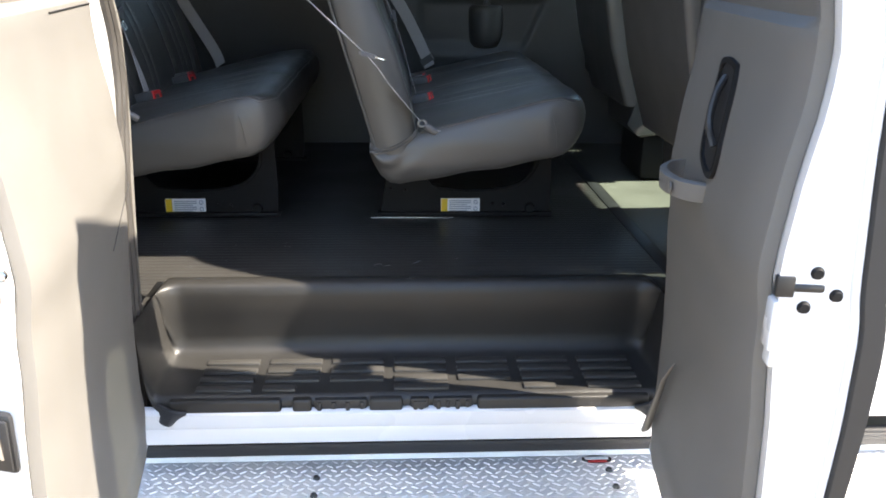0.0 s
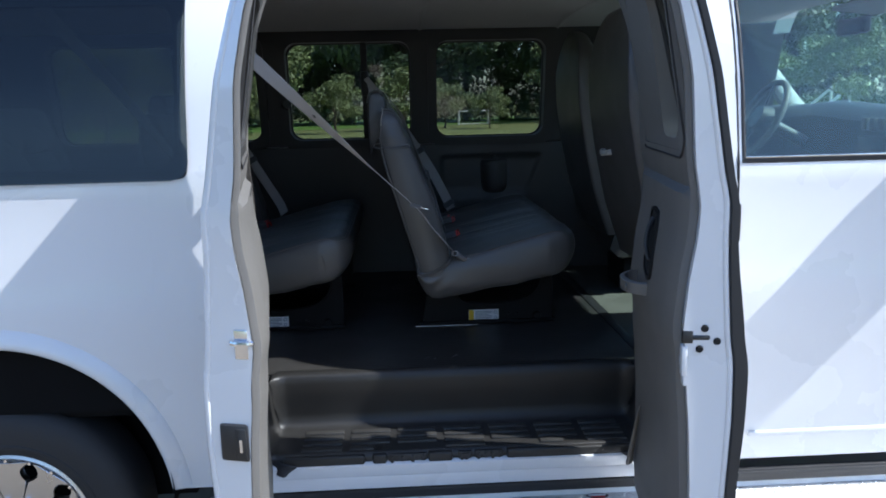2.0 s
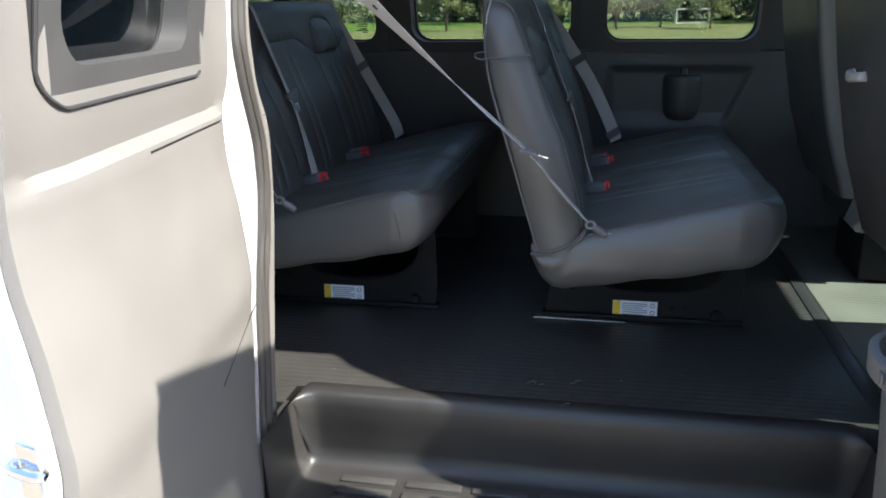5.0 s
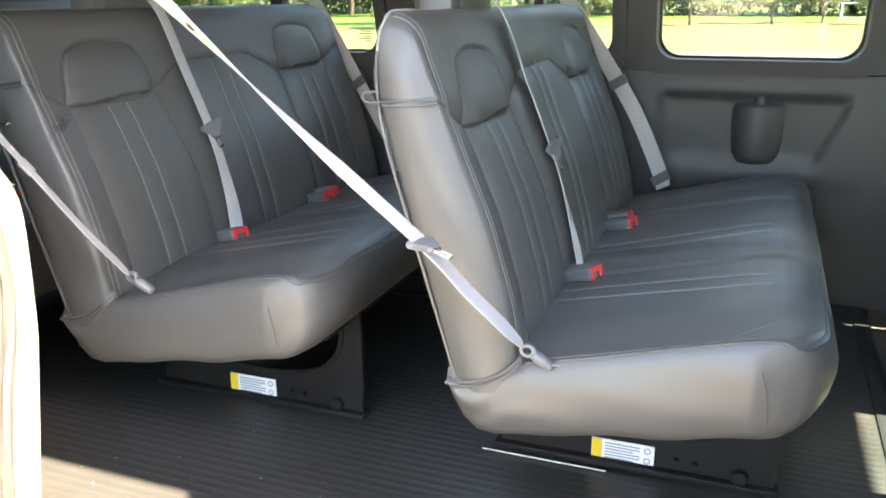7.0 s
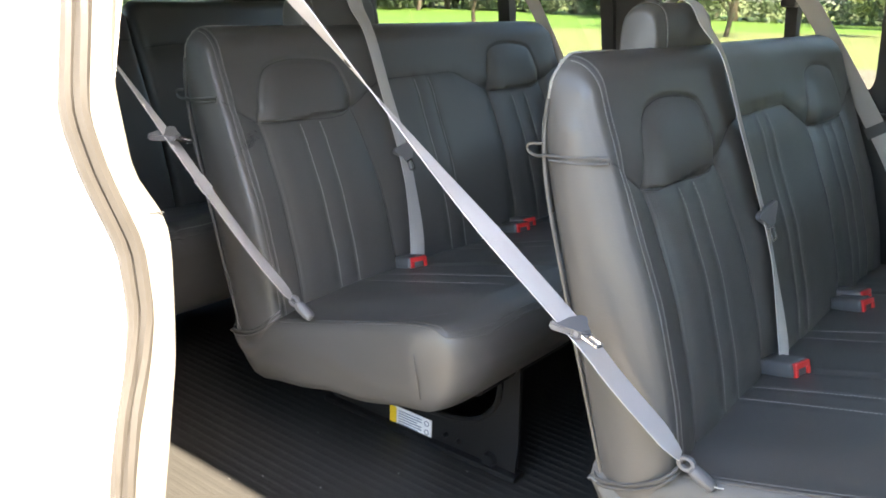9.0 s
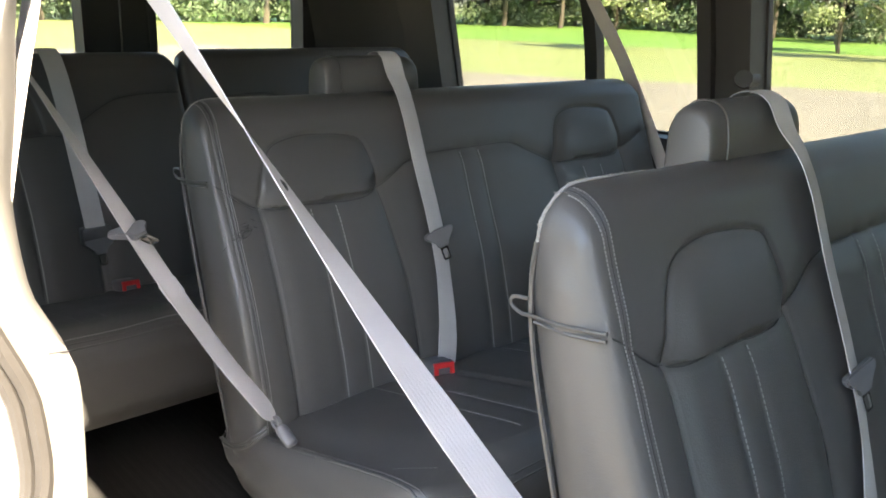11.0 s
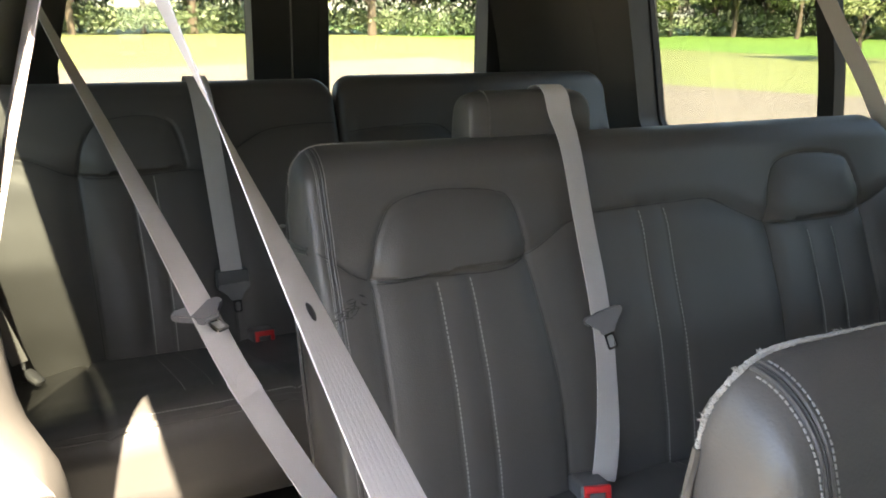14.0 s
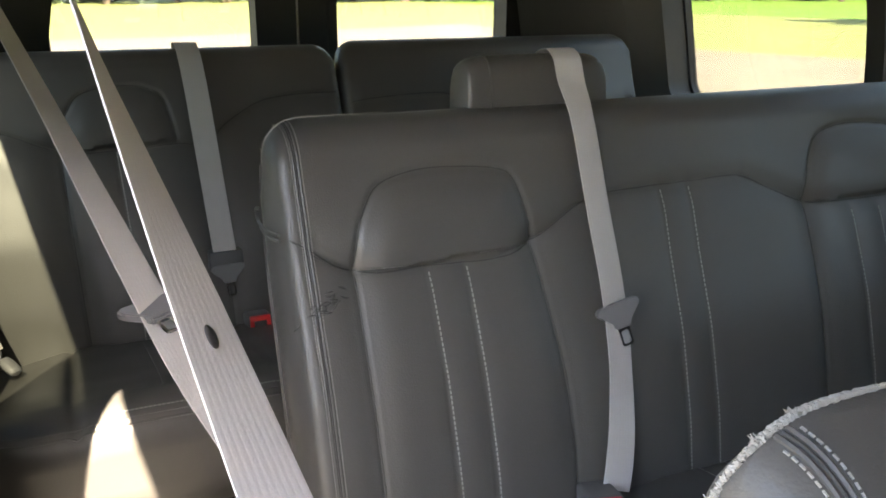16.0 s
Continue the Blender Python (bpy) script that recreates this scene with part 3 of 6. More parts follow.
# far wall trim, with a moulded armrest hollow
bm = bmnew()
def far_trim(x, z):
    def soft(v, w):
        v = min(1.0, max(0.0, v / w))
        return v * v * (3 - 2 * v)
    k = soft(x - 0.60, 0.04) * soft(1.06 + 0.42 * (z - 1.10) - x, 0.03) * soft(z - 1.09, 0.07) * soft(1.335 - z, 0.032)
    return far(0.09 - 0.017 * k)(x, z)
shell(bm, spread(REAR_X + 0.03, 0.585, 14), FLOOR_Z - 0.02, 1.385, far(0.06), far(0.09), 12)
shell(bm, spread(0.585, 1.19, 60), FLOOR_Z - 0.02, 1.385, far(0.05), far_trim, 70)
shell(bm, spread(1.19, 2.30, 8), FLOOR_Z - 0.02, 1.385, far(0.06), far(0.09), 12)
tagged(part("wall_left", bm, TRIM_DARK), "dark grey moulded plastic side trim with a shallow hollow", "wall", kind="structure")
bm = bmnew()
shell(bm, spread(REAR_X + 0.03, 2.30, 20), 1.389, BELT_Z + 0.003, far(0.05), far(0.083), 2)
shell(bm, spread(REAR_X + 0.03, 2.3, 16), HEAD_Z - 0.03, 1.99, far(0.05), far(0.083), 3)
for a, b in zip(xs[::2], xs[1::2]):
    shell(bm, spread(max(a, REAR_X + 0.03), b, 3), BELT_Z + 0.003, HEAD_Z - 0.03, far(0.05), far(0.083), 8)
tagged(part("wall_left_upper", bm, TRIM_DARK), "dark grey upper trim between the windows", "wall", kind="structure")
bm = bmnew()
CUPX, CUPY = 0.895, 1.738
tube(bm, [(CUPX, CUPY, z) for z in (1.300, 1.297, 1.290, 1.27, 1.22, 1.17, 1.145, 1.130, 1.125)], lambda u: (0.058, 0.066, 0.072, 0.074, 0.073, 0.069, 0.062, 0.050, 0.030)[min(8, int(u * 8 + 0.5))], 22)
cup = part("wall_cup_holder", bm, TRIM_DARK, None, angle=70)
tagged(cup, "dark grey cup holder pod moulded into the side trim", "cup holder")
bm = bmnew()
tube(bm, [(CUPX, CUPY - 0.030, z) for z in (1.298, 1.318, 1.322)], lambda u: 0.017 - 0.005 * u, 14)
part("knob", bm, TRIM_DARK, cup)

def window_set(name, x0, x1, side, parent, ringmat=TRIM_DARK, z0=BELT_Z, z1=HEAD_Z - 0.025, r=0.06, glass=None, bars=(), flush=False):
    """A side window: black gasket with round corners, inner frame, glass."""
    w = new(name)
    w.parent = parent
    inner, outer = round_rect(x0 + 0.012, x1 - 0.012, z0 + 0.012, z1 - 0.012, r), round_rect(x0 - 0.02, x1 + 0.02, z0 - 0.02, z1 + 0.02, 0.025)
    part("gasket", ring(bmnew(), inner, outer, lambda u, v: (u, side(-0.004)(u, v), v), lambda u, v: (u, side(0.02)(u, v), v)), SEAL, w)
    inner2 = round_rect(x0 + 0.006, x1 - 0.006, z0 + 0.006, z1 - 0.006, r)
    outer2 = round_rect(x0 - 0.035, x1 + 0.035, z0 - 0.035, z1 + 0.03, 0.05)
    part("inner_frame", ring(bmnew(), inner2, outer2, lambda u, v: (u, side(0.021)(u, v), v), lambda u, v: (u, side(0.094)(u, v), v)), ringmat, w)
    bm = bmnew()
    if flush:
        a, b = x0 - 0.024, x1 + 0.024
        low = lambda x: z0 - 0.024 + 0.05 - math.sqrt(max(0, 0.05 ** 2 - max(0, 0.05 - min(x - a, b - x)) ** 2))
        cols = [a + q for q in (0, 0.002, 0.006, 0.013, 0.025, 0.05)] + spread(a + 0.1, b - 0.1, 3) + [b - q for q in (0.05, 0.025, 0.013, 0.006, 0.002, 0)]
        shell(bm, cols, low, z1 + 0.024, side(-0.011), side(-0.007), 10)
    else:
        shell(bm, spread(x0 - 0.01, x1 + 0.01, 4), z0 - 0.01, z1 + 0.01, side(0.007), side(0.011), 8)
    ob = part("window_pane", bm, glass or PRIVACY, w, "tinted glass")
    for a, b in bars:
        bm = bmnew()
        shell(bm, [a, b], z0, z1, side(0.012), side(0.05), 8)
        part("window_bar", bm, SEAL, w)
    return w

rear_window = window_set("window", -1.31, -0.290, far, van, bars=((-0.705, -0.66),))
bm = bmnew()
for z, x0, x1 in ((1.486, -0.395, -0.352), (1.478, -0.400, -0.352), (1.468, -0.385, -0.357), (1.462, -0.402, -0.352), (1.454, -0.376, -0.354)):
    box(bm, x0, x1, far(0.0135)(0, z), far(0.0122)(0, z), z, z + 0.0032)
part("glass_mark", bm, BLACK, rear_window, "small etched mark of dark bars")
window_set("window", -0.157, 0.475, far, van, bars=((0.222, 0.252),))
window_set("window", 0.590, 1.155, far, van)
window_set("window", 1.42, 2.12, far, van, glass=CLEAR)
window_set("window", QX0, QX1, near, van, glass=SMOKED, flush=True)
bm = bmnew()
tube(bm, [(0.237, 1.70, 1.72), (0.237, 1.665, 1.72)], 0.03, 12)
box(bm, 0.218, 0.258, 1.655, 1.70, 1.64, 1.76, 0.008)
tagged(part("belt_guide", bm, BLACK), "black plastic seat belt guide on the window pillar", "belt guide")
bm = bmnew()
tube(bm, smooth_line([(-0.165, 1.70, 1.60), (-0.165, 1.655, 1.60), (-0.155, 1.635, 1.605)], 4), 0.022, 10)
tagged(part("coat_hook", bm, TRIM_DARK), "dark plastic knob on the window pillar", "hook")

# near wall trim behind the opening
bm = bmnew()
shell(bm, spread(REAR_X + 0.03, -0.13, 16), FLOOR_Z - 0.02, BELT_Z - 0.02, near(0.06), near(0.09), 10)
shell(bm, spread(REAR_X + 0.03, -0.13, 8), HEAD_Z - 0.03, 1.99, near(0.05), near(0.085), 3)
shell(bm, spread(REAR_X + 0.03, QX0, 3), BELT_Z - 0.02, HEAD_Z - 0.03, near(0.05), near(0.085), 8)
shell(bm, spread(QX1, -0.13, 3), BELT_Z - 0.02, HEAD_Z - 0.03, near(0.05), near(0.085), 8)
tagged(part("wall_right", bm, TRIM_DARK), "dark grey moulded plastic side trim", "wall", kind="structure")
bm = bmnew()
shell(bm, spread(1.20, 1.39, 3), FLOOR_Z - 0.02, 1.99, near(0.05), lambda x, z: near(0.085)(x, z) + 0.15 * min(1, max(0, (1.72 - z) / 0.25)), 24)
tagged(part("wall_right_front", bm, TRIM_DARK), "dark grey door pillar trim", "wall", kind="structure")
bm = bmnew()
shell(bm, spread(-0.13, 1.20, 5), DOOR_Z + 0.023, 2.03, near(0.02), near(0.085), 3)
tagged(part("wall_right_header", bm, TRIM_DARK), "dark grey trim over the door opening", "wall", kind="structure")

# the door jambs: painted steel, grey seal, grey inner trim
SEAL_Y = [(0.44, -0.12), (0.72, -0.122), (0.80, -0.112), (0.96, -0.098), (1.04, -0.082), (1.13, -0.058), (1.21, -0.044), (1.31, -0.050), (1.42, -0.092), (1.5, -0.112), (1.64, -0.092), (1.80, -0.045), (1.985, 0.03)]
INNER_Y = [(0.44, -0.055), (0.72, -0.052), (0.80, -0.048), (0.99, -0.015), (1.126, 0.007), (1.2, 0.011), (1.30, 0.014), (1.345, 0.008), (1.41, -0.035), (1.54, -0.052), (1.637, -0.040), (1.72, -0.025), (1.80, 0.0), (1.985, 0.08)]
RETURN_Y = [(0.44, 0.004), (1.33, 0.004), (1.42, 0.018), (1.48, 0.020), (1.56, 0.028), (1.64, 0.030), (1.72, 0.024), (1.80, 0.008), (1.985, 0.004)]
def jamb(name, x, s, label):
    """A jamb at x; s: +1 if it faces the front."""
    j = new(name)
    j.parent = van
    tagged(j, label)
    zs = spread(0.44, DOOR_Z, 60)
    bm = bmnew()
    lo = lambda z: near(0.002)(0, z)
    solid_sheet(bm, zs, range(5), lambda z, v: (x - s * (0.035, 0.006, 0.004, 0.006, 0.022)[v], (lo(z) + 0.001, lo(z) + 0.004, lo(z) + 0.016, interp(SEAL_Y, z) - 0.02, interp(SEAL_Y, z) + 0.015)[v], z), (-s * 0.01, 0, 0))
    part("jamb_steel", bm, PAINT, j)
    bm = bmnew()
    solid_sheet(bm, zs, range(6), lambda z, v: (x - s * (0.012, 0.002, 0.0, 0.006, 0.045, 0.058)[v], interp(SEAL_Y, z) + 0.012 + (interp(INNER_Y, z) - interp(SEAL_Y, z) - 0.012) * (0, 0.35, 0.8, 1, 1, 1)[v] + interp(RETURN_Y, z) * (0, 0, 0, 0, 0.85, 1)[v], z), (-s * 0.008, 0, 0))
    part("jamb_trim", bm, TRIM, j, "light grey plastic jamb trim")
    for k, (dy, dx, r) in enumerate(((-0.012, 0.010, 0.009), (0.006, 0.013, 0.011))):
        bm = bmnew()
        tube(bm, [(x + s * dx - s * 0.012, interp(SEAL_Y, z) + dy, z) for z in zs], r, 8)
        part("jamb_seal", bm, SEAL_GREY, j, "grey rubber door seal")
    return j
rear_jamb = jamb("rear_jamb", -0.065, 1, "painted steel jamb with a double grey rubber seal")
jamb("front_jamb", 1.185, -1, "painted steel jamb with a double grey rubber seal")
bm = bmnew()
tube(bm, [(-0.0655, interp(INNER_Y, 1.352) - k, 1.352 + 0.10 * k) for k in (0.0, 0.008, 0.022)], 0.0011, 6)
part("trim_joint", bm, SEAL, rear_jamb, "dark joint in the jamb trim")
bm = bmnew()
tube(bm, [(x, OUT + interp(TUMBLE, DOOR_Z) + 0.06, DOOR_Z + 0.016) for x in spread(-0.08, 1.19, 8)], 0.012, 8)
part("header_seal", bm, SEAL_GREY, van)

# rear doors
RW = [(0.115, 0.652), (0.868, 1.435)]
for i, (y0, y1, wy) in enumerate(((OUT + 0.03, 0.758, RW[0]), (0.764, 2 * MID - OUT - 0.03, RW[1]))):
    d = new("rear_door")
    d.parent = van
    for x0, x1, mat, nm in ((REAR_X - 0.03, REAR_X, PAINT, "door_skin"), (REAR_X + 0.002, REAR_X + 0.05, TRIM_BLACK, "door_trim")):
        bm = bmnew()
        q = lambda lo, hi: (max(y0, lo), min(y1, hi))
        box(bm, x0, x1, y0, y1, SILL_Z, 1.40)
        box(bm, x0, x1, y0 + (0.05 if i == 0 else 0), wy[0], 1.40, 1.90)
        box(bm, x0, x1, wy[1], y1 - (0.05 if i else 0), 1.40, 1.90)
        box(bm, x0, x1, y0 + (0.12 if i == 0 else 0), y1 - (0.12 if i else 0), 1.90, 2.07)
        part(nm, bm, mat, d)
    inner, outer = round_rect(wy[0] + 0.008, wy[1] - 0.008, 1.408, 1.892, 0.035), round_rect(wy[0] - 0.02, wy[1] + 0.02, 1.38, 1.92, 0.02)
    part("gasket", ring(bmnew(), inner, outer, lambda u, v: (REAR_X + 0.053, u, v), lambda u, v: (REAR_X - 0.033, u, v)), SEAL, d)
    bm = bmnew()
    box(bm, REAR_X - 0.022, REAR_X - 0.017, wy[0] - 0.01, wy[1] + 0.01, 1.39, 1.91)
    part("window_pane", bm, GLASS, d, "tinted glass")
# thick rear corner pillar
for y, s in ((1.60, 1), (0.0, -1)):
    bm = bmnew()
    solid_sheet(bm, spread(FLOOR_Z, 1.97, 14), range(7), lambda z, v: ((REAR_X + 0.055, REAR_X + 0.075, REAR_X + 0.10, REAR_X + 0.20, REAR_X + 0.34, REAR_X + 0.44, REAR_X + 0.50)[v],
                (MID + s * ((0.70, 0.74, 0.80, 0.865, 0.90, 0.918, 0.925)[v] - 0.9 * max(0, interp(TUMBLE, z) - 0.03) )), z), (0, s * 0.02, 0))
    tagged(part("pillar", bm, TRIM_DARK), "dark grey moulded rear corner pillar trim", "pillar", kind="structure")

# ---- side door leaves ----
THICK = [(0.44, 0.06), (0.75, 0.075), (0.98, 0.097), (1.11, 0.097), (1.23, 0.077), (1.31, 0.060), (1.47, 0.055), (1.645, 0.038), (1.78, 0.03), (1.99, 0.03)]
skin = lambda x, z: interp(TUMBLE, z)
inside = lambda x, z: interp(TUMBLE, z) + interp(THICK, z)
WIN0, WIN1 = 1.45, 1.885
FLARE = [(0.44, 0.034), (0.90, 0.034), (1.02, 0.016), (1.10, 0.0), (1.38, 0.0), (1.44, 0.030), (1.99, 0.034)]


def leaf(label, width, m, panel_label, edge, slope, ramp=0.195, rim=0.132):
    """A door leaf: u along its width from the hinge, depth to the inside, z up."""
    L = new("side_door")
    L.parent = van
    L.matrix_basis = m
    tagged(L, label)
    bm = bmnew()
    shell(bm, spread(0, width, 6), SILL_Z, WIN0, skin, inside, 26)
    shell(bm, spread(0, 0.075, 2), WIN0, WIN1, skin, inside, 12)
    shell(bm, spread(width - 0.075, width, 2), WIN0, WIN1, skin, inside, 12)
    shell(bm, spread(0, width, 6), WIN1, DOOR_Z, skin, inside, 5)
    bmesh.ops.remove_doubles(bm, verts=bm.verts, dist=0.0003)
    part("door_shell", bm, PAINT, L)
    # the inner panel: a moulded cover that swells towards the middle and steps at the belt
    w0, w1 = 0.03, width - 0.022
    def cover(u, z):
        e = min(u - w0, w1 - u)
        swell = 0.012 + 0.022 * min(1, max(0, e / 0.07)) ** 0.6 if e > 0 else 0.004
        if z > 1.39:
            k = min(1, (z - 1.39) / 0.014)
            swell -= 0.022 * k * min(1, max(0, e / 0.04))
        if z < 0.56:
            swell -= 0.018 * (0.56 - z) / 0.1
        return inside(u, z) + max(0.003, swell)
    cols = [w0, w0 + 0.006, w0 + 0.02, w0 + 0.045, w0 + 0.08] + spread(w0 + 0.14, w1 - 0.14, 4) + [w1 - 0.08, w1 - 0.045, w1 - 0.02, w1 - 0.006, w1]
    bm = bmnew()
    shell(bm, cols, SILL_Z + 0.035, WIN0 + 0.030, lambda u, z: inside(u, z) + 0.001, cover, 80)
    shell(bm, [c for c in cols if c < rim - 0.017] + [rim - 0.002, rim + 0.015], WIN0 + 0.030, WIN1 - 0.022, lambda u, z: inside(u, z) + 0.001, cover, 14)
    shell(bm, [width - 0.085] + [c for c in cols if c > width - 0.075], WIN0 + 0.030, WIN1 - 0.022, lambda u, z: inside(u, z) + 0.001, cover, 14)
    shell(bm, cols, WIN1 - 0.022, DOOR_Z - 0.02, lambda u, z: inside(u, z) + 0.001, cover, 3)
    for v in bm.verts:
        v.co.x -= interp(FLARE, v.co.z) * max(0.0, 1 - (v.co.x - w0) / 0.09)
    part("inner_panel", bm, TRIM, L, panel_label)
    bm = bmnew()
    shell(bm, spread(0.06, width - 0.06, 4), WIN0 - 0.01, WIN1 + 0.012, lambda x, z: interp(TUMBLE, z) + 0.012, lambda x, z: interp(TUMBLE, z) + 0.017, 8)
    part("window_pane", bm, SMOKED, L, "dark tinted glass")
    # deep sloping reveal and black gasket round the glass
    a, b = round_rect(ramp, width - 0.115, WIN0 + 0.055, WIN1 - 0.045, 0.05), round_rect(rim, width - 0.068, WIN0 + 0.012, WIN1 - 0.008, 0.045)
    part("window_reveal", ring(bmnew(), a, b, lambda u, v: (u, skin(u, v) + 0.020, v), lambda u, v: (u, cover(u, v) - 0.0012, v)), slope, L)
    bm = bmnew()
    line = round_rect(rim + 0.002, width - 0.070, WIN0 + 0.014, WIN1 - 0.010, 0.045)
    tube(bm, [(u, cover(u, v) + 0.001, v) for u, v in line[18:] + line[:8]], 0.0026, 6)
    part("reveal_edge", bm, edge, L)
    a2 = round_rect(ramp, width - 0.115, WIN0 + 0.055, WIN1 - 0.045, 0.05)
    part("gasket", ring(bmnew(), a2, round_rect(0.06, width - 0.06, WIN0 - 0.03, WIN1 + 0.02, 0.03), lambda u, v: (u, skin(u, v) - 0.003, v), lambda u, v: (u, skin(u, v) + 0.019, v)), SEAL, L)
    # the rolled steel edge of the skin
    bm = bmnew()
    zs = spread(SILL_Z + 0.01, DOOR_Z - 0.01, 50)
    tube(bm, [(width - 0.003, skin(0, z) + 0.006, z) for z in zs], 0.007, 10)
    part("rolled_edge", bm, PAINT, L)
    return L


def leaf_pose(hx, hy, dx, dy, sx):
    """u to (dx, dy); depth turned inwards by sx."""
    d = Vector((dx, dy, 0)).normalized()
    n = Vector((-d.y, d.x, 0)) * sx
    return Matrix(((d.x, n.x, 0, hx), (d.y, n.y, 0, hy), (0, 0, 1, 0), (0, 0, 0, 1)))


WF, WR = 0.67, 0.697
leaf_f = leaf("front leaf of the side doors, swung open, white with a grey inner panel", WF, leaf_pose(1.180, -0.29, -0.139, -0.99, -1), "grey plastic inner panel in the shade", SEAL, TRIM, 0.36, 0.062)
# the rear leaf's window reveal takes the dark trim as painted shade
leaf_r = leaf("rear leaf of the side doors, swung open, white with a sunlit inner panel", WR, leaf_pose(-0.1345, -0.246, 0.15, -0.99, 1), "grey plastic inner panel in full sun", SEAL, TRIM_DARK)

# weatherstrip of the front leaf: a wide black lip on its outer edge
bm = bmnew()
zs = spread(SILL_Z, DOOR_Z, 60)
bulge = [(0.44, 0.018), (0.8, 0.024), (1.0, 0.030), (1.12, 0.028), (1.3, 0.018), (1.99, 0.016)]
solid_sheet(bm, zs, range(4), lambda z, v: (WF + (0.001, 0.006, 0.006, -0.02)[v], skin(0, z) - (0.0, 0.004, interp(bulge, z), interp(bulge, z) - 0.002)[v], z), (-0.004, 0.0, 0))
part("door_lip", bm, SEAL, leaf_f, "wide black rubber lip")
# latch in the free edge
mid = lambda z: (skin(0, z) + inside(0, z)) / 2
bm = bmnew()
box(bm, WF - 0.01, WF + 0.0025, inside(0, 1.115) - 0.020, inside(0, 1.115) + 0.003, 1.078, 1.106, 0.003)
box(bm, WF - 0.01, WF + 0.003, inside(0, 1.115) - 0.056, inside(0, 1.115) - 0.016, 1.085, 1.097, 0.005)
latch = part("latch", bm, BLACK, leaf_f, "black latch slot")
for dd, z in ((0.044, 1.111), (0.070, 1.083), (0.034, 1.066)):
    bm = bmnew()
    bmesh.ops.create_cone(bm, cap_ends=True, segments=14, radius1=0.0085, radius2=0.006, depth=0.006, matrix=Matrix.Translation((WF + 0.003, inside(0, 1.11) - dd, z)) @ Matrix.Rotation(radians(90), 4, "Y"))
    part("screw", bm, FRAME, leaf_f, "dark torx screw")
bm = bmnew()
box(bm, WF - 0.03, WF + 0.002, inside(0, 1.05) - 0.004, inside(0, 1.05) + 0.009, 1.005, 1.072, 0.003)
box(bm, WF - 0.035, WF + 0.0, inside(0, 1.02) - 0.002, inside(0, 1.02) + 0.007, 0.982, 1.012, 0.003)
part("lock_plate", bm, PAINT, leaf_f)
# inner door handle in its black recess, and the cup ring
def on_panel(L, u, z, d=0.0):
    return inside(u, z) + 0.034 + d
hx0, hx1, hz0, hz1 = 0.305, 0.398, 1.165, 1.330
bm = bmnew()
out = [(hx0 + 0.012, 1.195), (hx0, 1.305), (hx0 + 0.02, 1.33), (hx1 - 0.012, 1.328), (hx1 + 0.004, 1.312), (hx1 + 0.024, 1.200), (hx1 + 0.010, 1.160), (hx0 + 0.048, 1.166)]
out = [(q.x, q.y) for q in smooth_line([(a, b, 0) for a, b in out], 4, True)]
plate(bm, out, lambda u, v: (u, on_panel(0, u, v, 0.0015), v), lambda u, v: (u, on_panel(0, u, v, -0.006), v))
handle = part("handle_recess", bm, BLACK, leaf_f, "black recess with an inner door handle")
inn = [(0.362 + (a - 0.362) * 0.84, 1.25 + (b - 1.25) * 0.9) for a, b in out]
part("recess_rim", ring(bmnew(), inn, out, lambda u, v: (u, on_panel(0, u, v, 0.006), v), lambda u, v: (u, on_panel(0, u, v, 0.0), v)), FRAME, handle)
bm = bmnew()
tube(bm, smooth_line([(0.352, on_panel(0, 0.352, 1.30, 0.004), 1.305), (0.362, on_panel(0, 0.36, 1.27, 0.014), 1.275), (0.374, on_panel(0, 0.37, 1.23, 0.014), 1.235), (0.388, on_panel(0, 0.385, 1.20, 0.004), 1.205)], 6), 0.006, 8)
part("door_handle", bm, BLACK, handle)
bm = bmnew()
cz, cu = 1.130, 0.295
ringpts = [(cu + 0.085 * math.cos(a) * 1.0, on_panel(0, cu, cz) - 0.004 + 0.052 * math.sin(a), cz) for a in spread(0, math.pi, 16)]
rows = []
for p0, a in zip(ringpts, spread(0, math.pi, 16)):
    n = Vector((math.cos(a), math.sin(a), 0))
    rows.append([bm.verts.new(Vector(p0) + n * q + Vector((0, 0, h))) for q, h in ((0, -0.016), (0.004, -0.014), (0.005, 0.013), (0, 0.016), (-0.007, 0.016), (-0.008, -0.016))])
for a, b in zip(rows, rows[1:]):
    for k in range(6):
        bm.faces.new((a[k], a[(k + 1) % 6], b[(k + 1) % 6], b[k]))
bm.faces.new(rows[0]), bm.faces.new(rows[-1][::-1])
ringob = part("cup_ring", bm, TRIM, leaf_f, "light grey plastic cup ring")
bm = bmnew()
bmesh.ops.create_cone(bm, cap_ends=True, segments=12, radius1=0.009, radius2=0.009, depth=0.003, matrix=Matrix.Translation((cu + 0.085 * math.cos(1.0) + 0.004, on_panel(0, cu, cz) + 0.052 * math.sin(1.0) + 0.002, cz)) @ Matrix.Rotation(radians(90), 4, "X"))
part("cup_ring_plug", bm, TRIM, ringob)
bm = bmnew()
tube(bm, [(0.10, on_panel(0, 0.12, 1.0, 0.002), 0.55), (0.20, on_panel(0, 0.2, 0.9, 0.004), 0.72), (0.30, on_panel(0, 0.3, 1.0, 0.004), 0.80)], lambda u: 0.012 * (1.1 - u), 8, flat=0.5)
part("pocket_edge", bm, TRIM, leaf_f)
